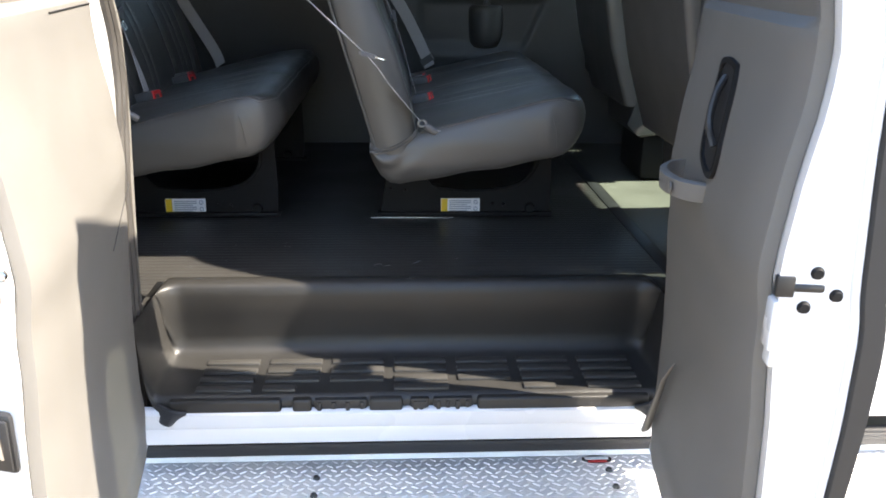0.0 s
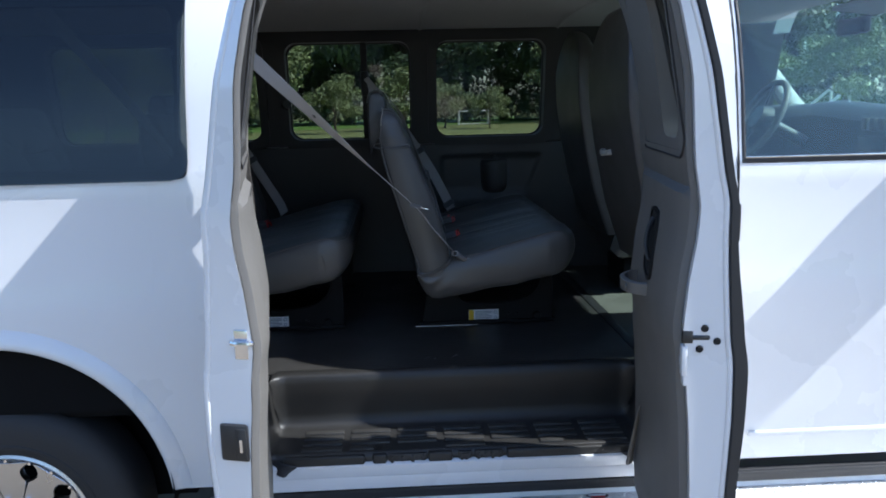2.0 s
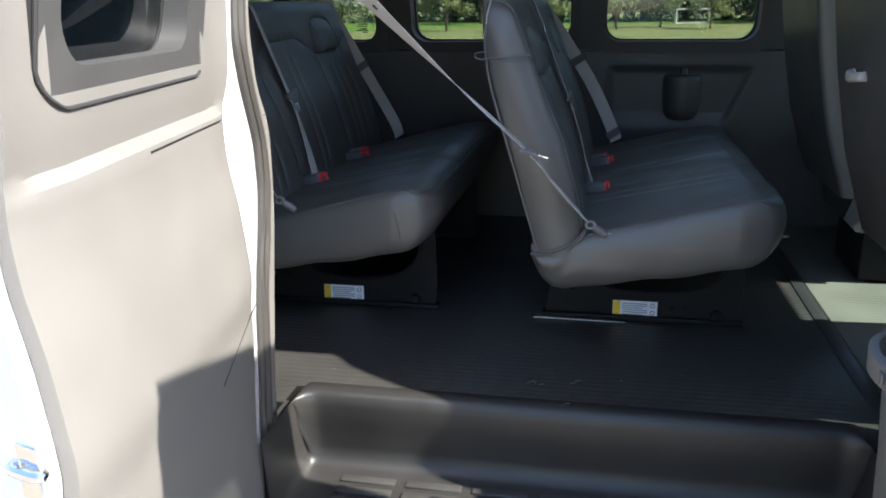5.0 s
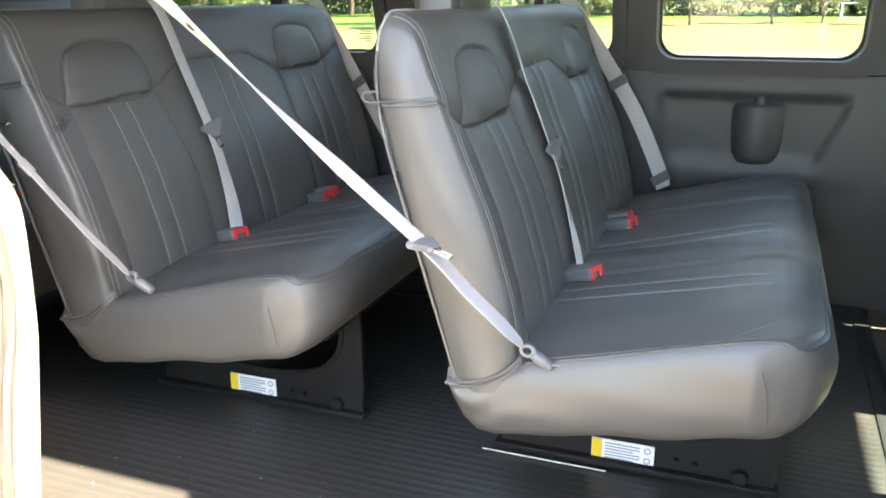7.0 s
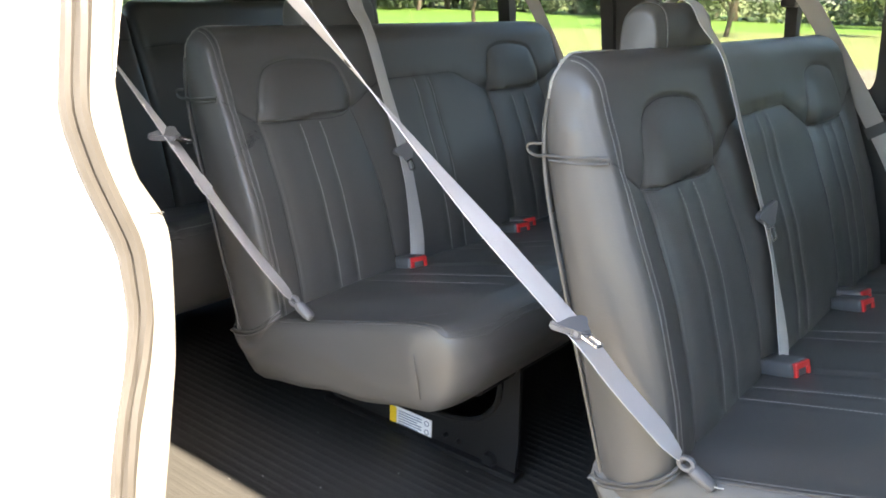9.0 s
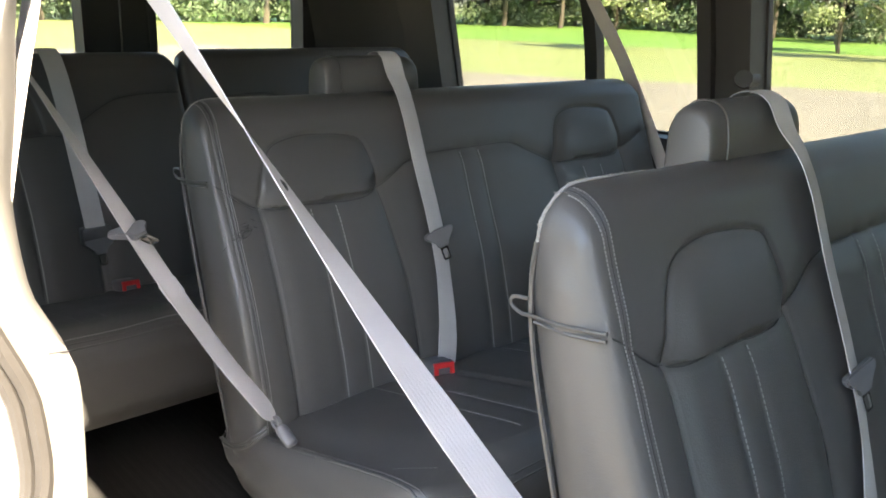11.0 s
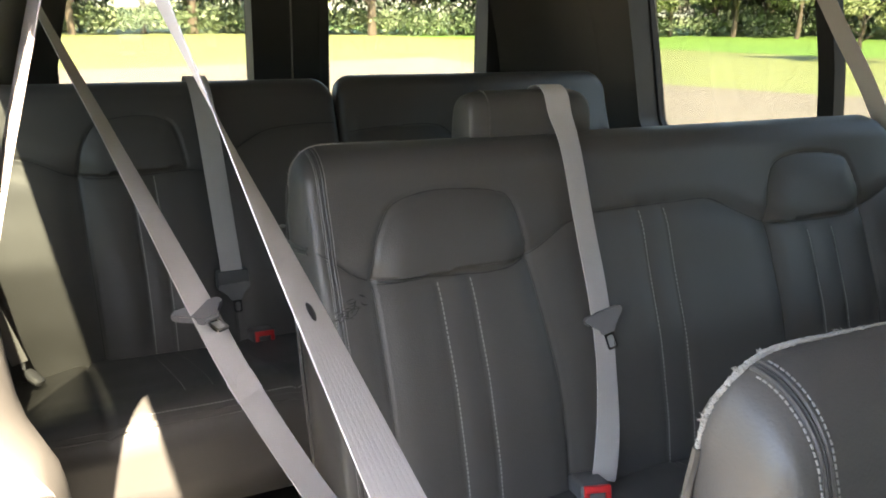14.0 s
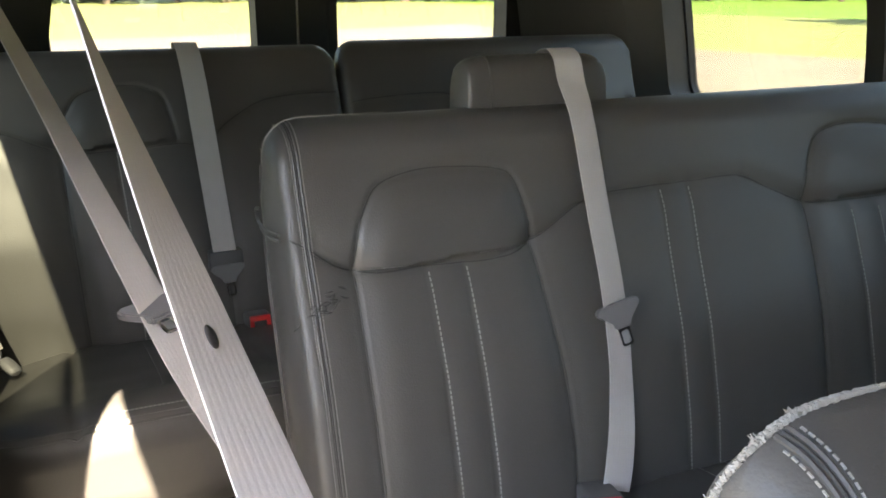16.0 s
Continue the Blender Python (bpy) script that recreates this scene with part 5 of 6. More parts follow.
def backrest(parent, y0, y1, pads, lines, stitches, top=1.578, rc=0.050, label="", shape=(XF, XR), bottom=0.955):
    xf, xr = shape
    def front_x(Y, Z):
        T = top_z(Y, y0, y1, top, rc)
        e = np.minimum(Y - y0, y1 - Y)
        x = curve(xf, Z) + back_field(Y, Z, y0, y1, pads, lines)
        return x - np.maximum(drop(e, 0.020), drop(T - Z, 0.038))
    ys = np.unique(np.concatenate([np.linspace(y0, y0 + 0.03, 7), np.linspace(y0 + 0.03, y1 - 0.03, int((y1 - y0) / 0.0040)), np.linspace(y1 - 0.03, y1, 7)]))
    vs = np.concatenate([np.linspace(0, 0.62, 60), np.linspace(0.62, 0.93, 48)[1:], np.linspace(0.93, 1, 12)[1:]])
    Y, V = np.meshgrid(ys, vs)
    T = top_z(Y, y0, y1, top, rc)
    Z = bottom + (T - bottom) * V
    X = front_x(Y, Z)
    e = np.minimum(Y - y0, y1 - Y)
    B = curve(xr, Z) + np.maximum(drop(e, 0.012), drop(T - Z, 0.018))
    B = np.minimum(B, X - 0.01)
    ob = pillow("backrest", np.stack([X, Y, Z], -1), np.stack([B, Y, Z], -1), VINYL, parent, label)
    # seams: dark cord sunk in the grooves
    bm = bmnew()
    for line in [q[0] for q in lines if q[1] > 0.005] + [pad_outline(*q) for q in pads]:
        pts = smooth_line([(a, b, 0) for a, b in line], 10) if len(line) < 20 else [Vector((a, b, 0)) for a, b in line]
        pts = [(float(front_x(np.array(q.x), np.array(min(q.y, 1.55)))) + 0.0004, q.x, q.y) for q in pts if y0 + 0.008 < q.x < y1 - 0.008]
        tube(bm, pts, 0.0011, 5)
    part("seam_cord", bm, SEAM_DARK, ob, "dark sunken seams")
    # stitching: short threads along lines on the cover
    verts, faces = [], []
    for line in stitches:
        pts = smooth_line([(a, b, 0) for a, b in line], 12) if len(line) > 2 else [Vector((line[0][0] + (line[1][0] - line[0][0]) * t, line[0][1] + (line[1][1] - line[0][1]) * t, 0)) for t in spread(0, 1, 24)]
        L = [0.0]
        for p, q in zip(pts, pts[1:]):
            L.append(L[-1] + (q - p).length)
        s = 0.0
        while s < L[-1] - 0.005:
            ab = [(np.interp(q, L, [p.x for p in pts]), np.interp(q, L, [p.y for p in pts])) for q in (s, s + 0.0048)]
            k = len(verts)
            w = 0.0011
            dy, dz = ab[1][0] - ab[0][0], ab[1][1] - ab[0][1]
            n = math.hypot(dy, dz) + 1e-9
            for y, z in ab:
                for sgn in (-1, 1):
                    yy, zz = y - sgn * dz / n * w, z + sgn * dy / n * w
                    verts.append((float(front_x(np.array(yy), np.array(zz))) + 0.0014, yy, zz))
            faces.append((k, k + 2, k + 3, k + 1))
            s += 0.0066
    if faces:
        me = bpy.data.meshes.new("stitching")
        me.from_pydata(verts, [], faces)
        me.materials.append(THREAD)
        s = new("stitching", me)
        s.parent = ob
        tagged(s, "pale dashed stitching", kind="stuff")
    return ob, front_x


TOPZ = [(0.445, 1.0), (0.46, 1.005), (0.56, 1.026), (0.66, 1.050), (0.80, 1.084), (0.92, 1.113), (0.99, 1.122), (1.06, 1.120)]
BOTZ = [(0.445, 0.975), (0.456, 0.945), (0.475, 0.910), (0.50, 0.886), (0.53, 0.878), (0.58, 0.886), (0.66, 0.902), (0.80, 0.93), (0.95, 0.962), (1.0, 0.978), (1.06, 1.01)]


def cushion(parent, y0, y1, grooves, stitches, x0=0.447, x1=1.048, label="", lower=0.0):
    def front_edge(Y):
        return x1 - drop(np.minimum(Y - y0, y1 - Y), 0.10) * 0.75
    def top_of(X, Y):
        e = np.minimum(Y - y0, y1 - Y)
        z = curve(TOPZ, X)
        z = z + 0.016 * (1 - np.exp(-(e / 0.10) ** 2)) * np.clip((x1 + 0.02 - X) / 0.1, 0, 1)
        for line, depth, width in grooves:
            d = away(X, Y, line)
            z = z - depth * np.exp(-(d / width) ** 2)
        z = z + 0.0035 * np.sin(X * 9 + 4 * np.sin(Y * 7)) * np.sin(Y * 11 + 1.0)
        return z - drop(e, 0.018) - drop(front_edge(Y) - X, 0.05)
    ys = np.unique(np.concatenate([np.linspace(y0, y0 + 0.10, 16), np.linspace(y0 + 0.10, y1 - 0.10, int((y1 - y0) / 0.010)), np.linspace(y1 - 0.10, y1, 16)]))
    us = np.concatenate([np.linspace(0, 0.2, 20), np.linspace(0.2, 0.86, 36)[1:], np.linspace(0.86, 1, 16)[1:]])
    Y, U = np.meshgrid(ys, us)
    X = x0 + (front_edge(Y) - x0) * U
    Zt = top_of(X, Y)
    e = np.minimum(Y - y0, y1 - Y)
    Zb = np.interp(X, [q[0] for q in BOTZ], [q[1] for q in BOTZ]) - lower + drop(e, 0.02) + drop(front_edge(Y) - X, 0.05) + 0.005 * np.sin(11 * X + 1.2) + 0.0022 * np.sin(37 * X)
    Zb = np.minimum(Zb, Zt - 0.012)
    ob = pillow("cushion", np.stack([X, Y, Zt], -1), np.stack([X, Y, Zb], -1), VINYL, parent, label)
    # piping round the top edge, seams down the side
    ends = [(x, y0 - 0.0015) for x in np.linspace(x0 + 0.08, float(front_edge(np.array(y0))) - 0.002, 16)]
    fr = [(float(front_edge(np.array(y))) - 0.006, float(y)) for y in np.linspace(y0 + 0.002, y1 - 0.002, 60)]
    for dz, r in ((-0.012, 0.0032), (-0.021, 0.0022)):
        bm = bmnew()
        k = 0.010 if dz > -0.015 else 0.018
        rim = [(x, y0 + k) for x in np.linspace(x0 + 0.135, float(front_edge(np.array(y0 + k))) - 0.02, 24)] + [(float(front_edge(np.array(y))) - k - 0.004, float(y)) for y in np.linspace(y0 + k + 0.004, y1 - k, 120)]
        tube(bm, [(x, y, float(top_of(np.array(x), np.array(y))) + 0.0002) for x, y in rim], r * 0.62, 6)
        part("piping", bm, VINYL, ob)
    for x in (0.945,):
        bm = bmnew()
        tube(bm, smooth_line([(x - 0.01, y0 - 0.003, 1.085), (x + 0.004, y0 - 0.010, 1.04), (x + 0.01, y0 - 0.004, 0.99)], 5), 0.0011, 6)
        part("side_seam", bm, VINYL, ob)
    verts, faces = [], []
    for (a, b), (c, d) in stitches:
        L = math.hypot(c - a, d - b)
        s = 0.0
        while s < L - 0.005:
            k = len(verts)
            for q in (s, s + 0.0048):
                x, y = a + (c - a) * q / L, b + (d - b) * q / L
                for sg in (-1, 1):
                    xx, yy = x - sg * (d - b) / L * 0.0009, y + sg * (c - a) / L * 0.0009
                    verts.append((xx, yy, float(top_of(np.array(xx), np.array(yy))) + 0.0014))
            faces.append((k, k + 1, k + 3, k + 2))
            s += 0.0066
    me = bpy.data.meshes.new("stitching")
    me.from_pydata(verts, [], faces)
    me.materials.append(THREAD)
    s = new("stitching", me)
    s.parent = ob
    tagged(s, "pale dashed stitching", kind="stuff")
    return ob


def buckle(parent, x, y, z, yaw=0.0, pitch=18.0, colour=BUCKLE):
    b = new("buckle")
    b.parent = parent
    b.matrix_basis = Matrix.Translation((x + 0.008, y - 0.006, z + 0.008)) @ Matrix.Rotation(radians(yaw - 16), 4, "Z") @ Matrix.Rotation(radians(-pitch), 4, "Y") @ Matrix.Diagonal((1.1, 1.3, 1.2, 1))
    tagged(b, "black seat belt buckle with a red button")
    bm = bmnew()
    box(bm, -0.062, 0.0, -0.0195, 0.0195, -0.012, 0.012, 0.006, 3)
    part("housing", bm, colour, b)
    bm = bmnew()
    box(bm, -0.010, 0.0035, -0.0165, 0.0165, 0.001, 0.0105, 0.002)
    box(bm, -0.010, 0.0035, -0.0165, -0.010, -0.0095, 0.002, 0.001)
    box(bm, -0.010, 0.0035, 0.010, 0.0165, -0.0095, 0.002, 0.001)
    part("button", bm, RED, b, "red release button")
    bm = bmnew()
    tube(bm, smooth_line([(-0.06, 0, 0), (-0.09, 0.004, -0.004), (-0.12, 0.006, -0.02)], 4), 0.005, 6, flat=0.6)
    part("stalk", bm, CHROME, b)
    return b


def tongue(parent, x, y, z, m):
    """A belt tongue: plastic grip with a steel loop."""
    t = new("tongue")
    t.parent = parent
    t.matrix_basis = Matrix.Translation((x, y, z)) @ m
    bm = bmnew()
    o1 = [(-0.036, 0.010), (-0.030, 0.016), (0.030, 0.016), (0.036, 0.010), (0.032, 0.002), (0.014, -0.010), (0.012, -0.022), (-0.012, -0.022), (-0.014, -0.010), (-0.032, 0.002)]
    plate(bm, o1, lambda u, v: (u, v, 0.005), lambda u, v: (u, v, -0.005))
    bmesh.ops.bevel(bm, geom=list(bm.edges), offset=0.002, segments=2, affect="EDGES")
    part("grip", bm, TONGUE, t, "dark plastic grip")
    bm = bmnew()
    a, b = round_rect(-0.006, 0.006, -0.046, -0.026, 0.003, 3), round_rect(-0.009, 0.009, -0.049, -0.018, 0.004, 3)
    ring(bm, a, b, lambda u, v: (u, v, 0.0014), lambda u, v: (u, v, -0.0014))
    part("steel_loop", bm, CHROME, t, "bright steel loop")
    return t


def frame_from(d, across):
    """Turn with -y along d and x along across."""
    y = -Vector(d).normalized()
    x = (Vector(across) - y * Vector(across).dot(y)).normalized()
    return Matrix((x, y, x.cross(y))).transposed().to_4x4()


def seat_frame(parent, y, with_label):
    bm = bmnew()
    out = [(0.47, 0.727), (0.99, 0.727), (0.995, 0.80), (0.99, 0.985), (0.945, 0.975), (0.945, 0.90), (0.925, 0.85), (0.88, 0.815), (0.80, 0.80), (0.70, 0.798), (0.63, 0.815), (0.60, 0.85), (0.59, 0.90), (0.50, 0.895), (0.48, 0.80)]
    plate(bm, out, lambda u, v: (u, y, v), lambda u, v: (u, y + 0.008, v))
    fr = part("frame_plate", bm, FRAME, parent)
    bm = bmnew()
    tube(bm, smooth_line([(0.945, y - 0.004, 0.985), (0.948, y - 0.004, 0.90), (0.925, y - 0.004, 0.85), (0.87, y - 0.004, 0.815), (0.75, y - 0.004, 0.80), (0.64, y - 0.004, 0.812)], 6), 0.006, 8)
    box(bm, 0.46, 1.0, y - 0.018, y + 0.02, 0.7225, 0.735, 0.003)
    part("frame_flange", bm, FRAME, fr)
    for x, z, r in ((0.93, 0.745, 0.017), (0.815, 0.757, 0.006), (0.85, 0.755, 0.006), (0.545, 0.80, 0.006), (0.50, 0.805, 0.005)):
        bm = bmnew()
        bmesh.ops.create_cone(bm, cap_ends=True, segments=14, radius1=r, radius2=r * 0.8, depth=0.012, matrix=Matrix.Translation((x, y - 0.006, z)) @ Matrix.Rotation(radians(90), 4, "X"))
        part("bolt", bm, FRAME, fr)
    if with_label:
        bm = bmnew()
        box(bm, 0.655, 0.775, y - 0.0022, y - 0.0002, 0.7315, 0.7755, 0.0)
        st = part("warning_label", bm, STICKER, parent, "white and yellow warning sticker")
        bm = bmnew()
        box(bm, 0.656, 0.675, y - 0.0030, y - 0.0023, 0.7325, 0.7745)
        part("label_patch", bm, YELLOW, st)
        for i in range(6):
            bm = bmnew()
            box(bm, 0.681, 0.748 - (0.012 if i in (2, 5) else 0), y - 0.0030, y - 0.0023, 0.7665 - 0.0062 * i, 0.7692 - 0.0062 * i)
            part("label_line", bm, INK, st)
        for i in range(2):
            bm = bmnew()
            ring(bm, [(0.762 + 0.0045 * math.cos(a), 0.764 - 0.021 * i + 0.0045 * math.sin(a)) for a in spread(0, 6.283, 12)[:-1]], [(0.762 + 0.0068 * math.cos(a), 0.764 - 0.021 * i + 0.0068 * math.sin(a)) for a in spread(0, 6.283, 12)[:-1]], lambda u, v: (u, y - 0.0030, v), lambda u, v: (u, y - 0.0023, v))
            part("label_sign", bm, INK, st)


Y0, Y1 = 0.352, 1.625
SEAM = [(0.352, 1.447), (0.37, 1.437), (0.438, 1.395), (0.54, 1.391), (0.64, 1.388), (0.70, 1.402), (0.78, 1.442), (0.834, 1.455), (1.0, 1.458), (1.09, 1.458), (1.15, 1.434), (1.225, 1.405), (1.30, 1.400), (1.44, 1.400), (1.49, 1.412), (1.56, 1.435), (1.625, 1.46)]
LINES = [(SEAM, 0.0068, 0.0040),
         ([(0.438, 1.395), (0.438, 1.25), (0.440, 1.10), (0.440, 0.96)], 0.0066, 0.0042),
         ([(0.70, 1.402), (0.716, 1.28), (0.726, 1.18), (0.728, 0.96)], 0.0066, 0.0042),
         ([(1.225, 1.405), (1.225, 1.25), (1.222, 1.10), (1.222, 0.96)], 0.0066, 0.0042),
         ([(1.489, 1.412), (1.49, 1.25), (1.487, 1.10), (1.48, 0.96)], 0.0066, 0.0042)]
PADS = [(0.438, 0.702, 1.395, 1.511), (1.225, 1.489, 1.405, 1.521)]
STITCH = []
for k, (ya, yb) in enumerate(((0.535, 0.541), (0.591, 0.597), (0.930, 0.925), (0.984, 0.981), (1.322, 1.325), (1.388, 1.388))):
    zt = 1.455 if k in (2, 3) else 1.388
    LINES.append(([(ya, zt), (yb, 1.1), (yb, 0.97)], 0.0026, 0.0028))
    STITCH.append([(ya + 0.0035, zt - 0.004), (yb + 0.0035, 1.1), (yb + 0.0035, 0.99)])


def bench(dx, label, worn):
    t = thing("bench_seat", label, "bench seat", "benches in the van", at=Matrix.Translation((dx, 0, 0)))
    b, fx = backrest(t, Y0, Y1, PADS, LINES, STITCH)
    cushion(t, Y0, Y1, [([(0.5, 0.755), (1.04, 0.755)], 0.006, 0.006), ([(0.5, 1.262), (1.04, 1.262)], 0.006, 0.006),
                        ([(0.56, 0.60), (0.95, 0.60)], 0.002, 0.004), ([(0.56, 0.655), (0.95, 0.655)], 0.002, 0.004), ([(0.56, 0.94), (0.95, 0.94)], 0.002, 0.004), ([(0.56, 0.99), (0.95, 0.99)], 0.002, 0.004)],
            [((0.57, 0.602), (0.95, 0.602)), ((0.57, 0.657), (0.95, 0.657)), ((0.57, 0.942), (0.95, 0.942)), ((0.57, 0.992), (0.95, 0.992)), ((0.57, 1.35), (0.95, 1.35)), ((0.57, 1.40), (0.95, 1.40)), ((0.90, 0.385), (0.955, 0.425))])
    # worn piping of the back's rear edge, with a frayed fringe
    bm = bmnew()
    edge = [(0.398, Y0 - 0.001, 1.2), (0.345, Y0 - 0.001, 1.38), (0.331, Y0, 1.47), (0.334, Y0 + 0.001, 1.52), (0.337, Y0 + 0.004, 1.547), (0.3405, Y0 + 0.014, 1.5635), (0.3415, Y0 + 0.022, 1.571), (0.341, Y0 + 0.037, 1.5768), (0.340, Y0 + 0.058, 1.579), (0.340, Y0 + 0.10, 1.579), (0.341, Y0 + 0.17, 1.579)]
    tube(bm, smooth_line([(0.462, Y0 + 0.003, 0.985)] + edge[:4], 8), 0.0032, 6)
    part("rear_piping", bm, VINYL, b, "worn piping")
    rng = random.Random(5)
    bm = bmnew()
    line = smooth_line(edge, 44)
    n = len(line)
    for i, p in enumerate(line):
        u = i / n
        if rng.random() > worn * min(1, 5 * (1 - u)):
            continue
        tuft = 2.0 if math.sin(37 * u) + math.sin(91 * u) > 1.5 else 1.0
        for _ in range(5):
            q = p + tuft * Vector((rng.uniform(-0.0018, 0.0005), rng.uniform(-0.0018, 0.0012), rng.uniform(-0.0009, 0.0018)))
            tube(bm, [p, (p + q) / 2 + Vector((0, 0, rng.uniform(-0.0008, 0.0008))), q], 0.00022, 3)
    tube(bm, [p + Vector((rng.uniform(-0.0004, 0.0004), rng.uniform(-0.0004, 0.0004), rng.uniform(0, 0.0006))) for p in line], lambda u: (0.0006 + 0.0014 * worn) * (1 + 0.15 * math.sin(310 * u)) * min(1, 0.35 + 1.6 * u) * min(1, 0.25 + 4 * (1 - u)), 6)
    fr = part("frayed_edge", bm, FRAY, b, "frayed pale backing along the worn edge")
    tagged(fr, kind="stuff")
    # double seam round the end panel: two ridges, a sunken cord between, stitches beside them
    def edge_path(d):
        y = Y0 + d
        T = float(top_z(np.array(y), Y0, Y1, 1.578, 0.050))
        z = np.concatenate([np.linspace(0.97, T - 0.05, 60), T - 0.05 + 0.05 * np.sin(np.linspace(0, np.pi / 2, 24))[1:]])
        x = fx(np.full(z.shape, y), z)
        path = [(float(a), y, float(c)) for a, c in zip(x, z)]
        return path + [(float(a), y, T + 0.0003) for a in np.linspace(path[-1][0], 0.345, 8)[1:]]
    bm = bmnew()
    for d in (0.0255, 0.0315):
        tube(bm, [(x - 0.0002, y, z - 0.0002) for x, y, z in edge_path(d)], 0.0017, 6)
    part("edge_piping", bm, VINYL, b)
    bm = bmnew()
    tube(bm, [(x + 0.0004, y, z + 0.0003) for x, y, z in edge_path(0.0285)], 0.0008, 5)
    part("edge_seam", bm, SEAM_DARK, b)
    bm = bmnew()
    for d in (0.0220, 0.0350):
        path = [Vector(q) for q in edge_path(d)]
        at = [0.0]
        for p, q in zip(path, path[1:]):
            at.append(at[-1] + (q - p).length)
        s = 0.0
        while s < at[-1] - 0.006:
            ends = [Vector([float(np.interp(v, at, [q[k] for q in path])) for k in range(3)]) for v in (s, s + 0.0030)]
            tube(bm, [q + Vector((0.0003, 0, 0.0003)) for q in ends], 0.0007, 4)
            s += 0.0044
    tagged(part("edge_stitching", bm, EDGE_THREAD, b, "dashed stitching in the vinyl's grey"), kind="stuff")
    # elastic loop across the side
    bm = bmnew()
    tube(bm, smooth_line([(0.437, Y0 - 0.006, 1.452), (0.39, Y0 - 0.010, 1.446), (0.345, Y0 - 0.009, 1.443), (0.325, Y0 - 0.006, 1.440), (0.310, Y0 - 0.005, 1.445), (0.311, Y0 - 0.005, 1.455), (0.332, Y0 - 0.004, 1.458)], 6), 0.0022, 7)
    tube(bm, smooth_line([(0.437, Y0 - 0.006, 1.444), (0.39, Y0 - 0.009, 1.438), (0.345, Y0 - 0.008, 1.437)], 6), 0.0022, 7)
    part("elastic_loop", bm, VINYL, b, "grey elastic cord loop")
    bm = bmnew()
    for off in (0, 0.008):
        tube(bm, smooth_line([(0.448, Y0 + 0.010, 0.986 - off), (0.462, Y0 - 0.008, 0.981 - off), (0.505, Y0 - 0.0105, 0.990 - off), (0.545, Y0 - 0.0100, 1.010 - off), (0.568, Y0 - 0.006, 1.030 - off), (0.578, Y0 + 0.015, 1.047 - off)], 6), 0.0030, 6)
    part("skirt_piping", bm, VINYL, b)
    # belt tower behind the top edge
    us = 0.5 - 0.5 * np.cos(np.linspace(0, np.pi, 20))
    bm = bmnew()
    prof = [(0.286, 1.40), (0.280, 1.50), (0.280, 1.60), (0.286, 1.632), (0.302, 1.646), (0.326, 1.646), (0.343, 1.632), (0.350, 1.605), (0.352, 1.57), (0.350, 1.50)]
    prof = [(q.x, q.y) for q in smooth_line([(a, c, 0) for a, c in prof], 4)]
    rows = []
    for u in us:
        y = 0.648 + 0.236 * u
        k = math.sqrt(max(0, 1 - abs(2 * u - 1) ** 7))
        s = 0.84 + 0.16 * k
        rows.append([bm.verts.new((0.318 + (x - 0.318) * s, y, 1.54 + (z - 1.54) * s)) for x, z in prof])
    for a, c in zip(rows, rows[1:]):
        for i in range(len(prof) - 1):
            bm.faces.new((a[i], a[i + 1], c[i + 1], c[i]))
    bm.faces.new(rows[0]), bm.faces.new(rows[-1][::-1])
    tw = part("belt_tower", bm, VINYL, b, "padded vinyl belt tower")
    bm = bmnew()
    tube(bm, [(x + 0.001, 0.682, z + 0.001) for x, z in prof[8:]], 0.0014, 6)
    part("tower_seam", bm, VINYL, tw)
    for y, lab in ((0.607, True), (1.36, False)):
        seat_frame(t, y, lab)
    for x, z in ((0.55, 0.87), (0.965, 0.955)):
        bm = bmnew()
        tube(bm, [(x, 0.50, z), (x, 1.50, z)], 0.014, 10)
        part("cross_tube", bm, FRAME, t)
    bm = bmnew()
    tube(bm, smooth_line([(0.955, 0.60, 0.955), (0.965, 0.585, 0.968), (0.985, 0.58, 0.962), (0.992, 0.59, 0.985)], 5), 0.005, 6)
    part("wire", bm, FRAME, t)
    bm = bmnew()
    pan = [(0.53, 0.872), (0.97, 0.952), (0.97, 0.965), (0.53, 0.886)]
    plate(bm, pan, lambda u, v: (u, 0.45, v), lambda u, v: (u, 1.53, v))
    part("seat_pan", bm, FRAME, t)
    buckle(t, 0.617, 0.738, 1.063, 0, 14)
    buckle(t, 0.628, 1.150, 1.062, 0, 14)
    buckle(t, 0.612, 1.205, 1.062, 6, 12)
    # the middle belt over the tower, down the cover to its buckle
    belt = new("middle_belt")
    belt.parent = t
    bm = bmnew()
    pts = smooth_line([(0.272, 0.818, 1.60), (0.283, 0.816, 1.642), (0.312, 0.814, 1.654), (0.342, 0.811, 1.644), (0.364, 0.808, 1.610), (0.392, 0.805, 1.578), (0.416, 0.804, 1.535), (0.450, 0.808, 1.440), (0.487, 0.812, 1.345), (0.524, 0.809, 1.25), (0.556, 0.799, 1.15), (0.576, 0.785, 1.09), (0.585, 0.775, 1.06)], 8)
    ribbon(bm, pts, 0.047, [Vector((-0.24 * min(1, max(0, (q.z - 1.1) / 0.12)) * min(1, max(0, (1.62 - q.z) / 0.05)), 0.97, 0)) for q in pts])
    part("webbing", bm, WEB, belt, "grey woven webbing", smooth=False)
    tongue(belt, 0.512, 0.812, 1.300, frame_from((0.30, 0.22, -0.93), (0.1, 0.97, 0.2)))
    return t


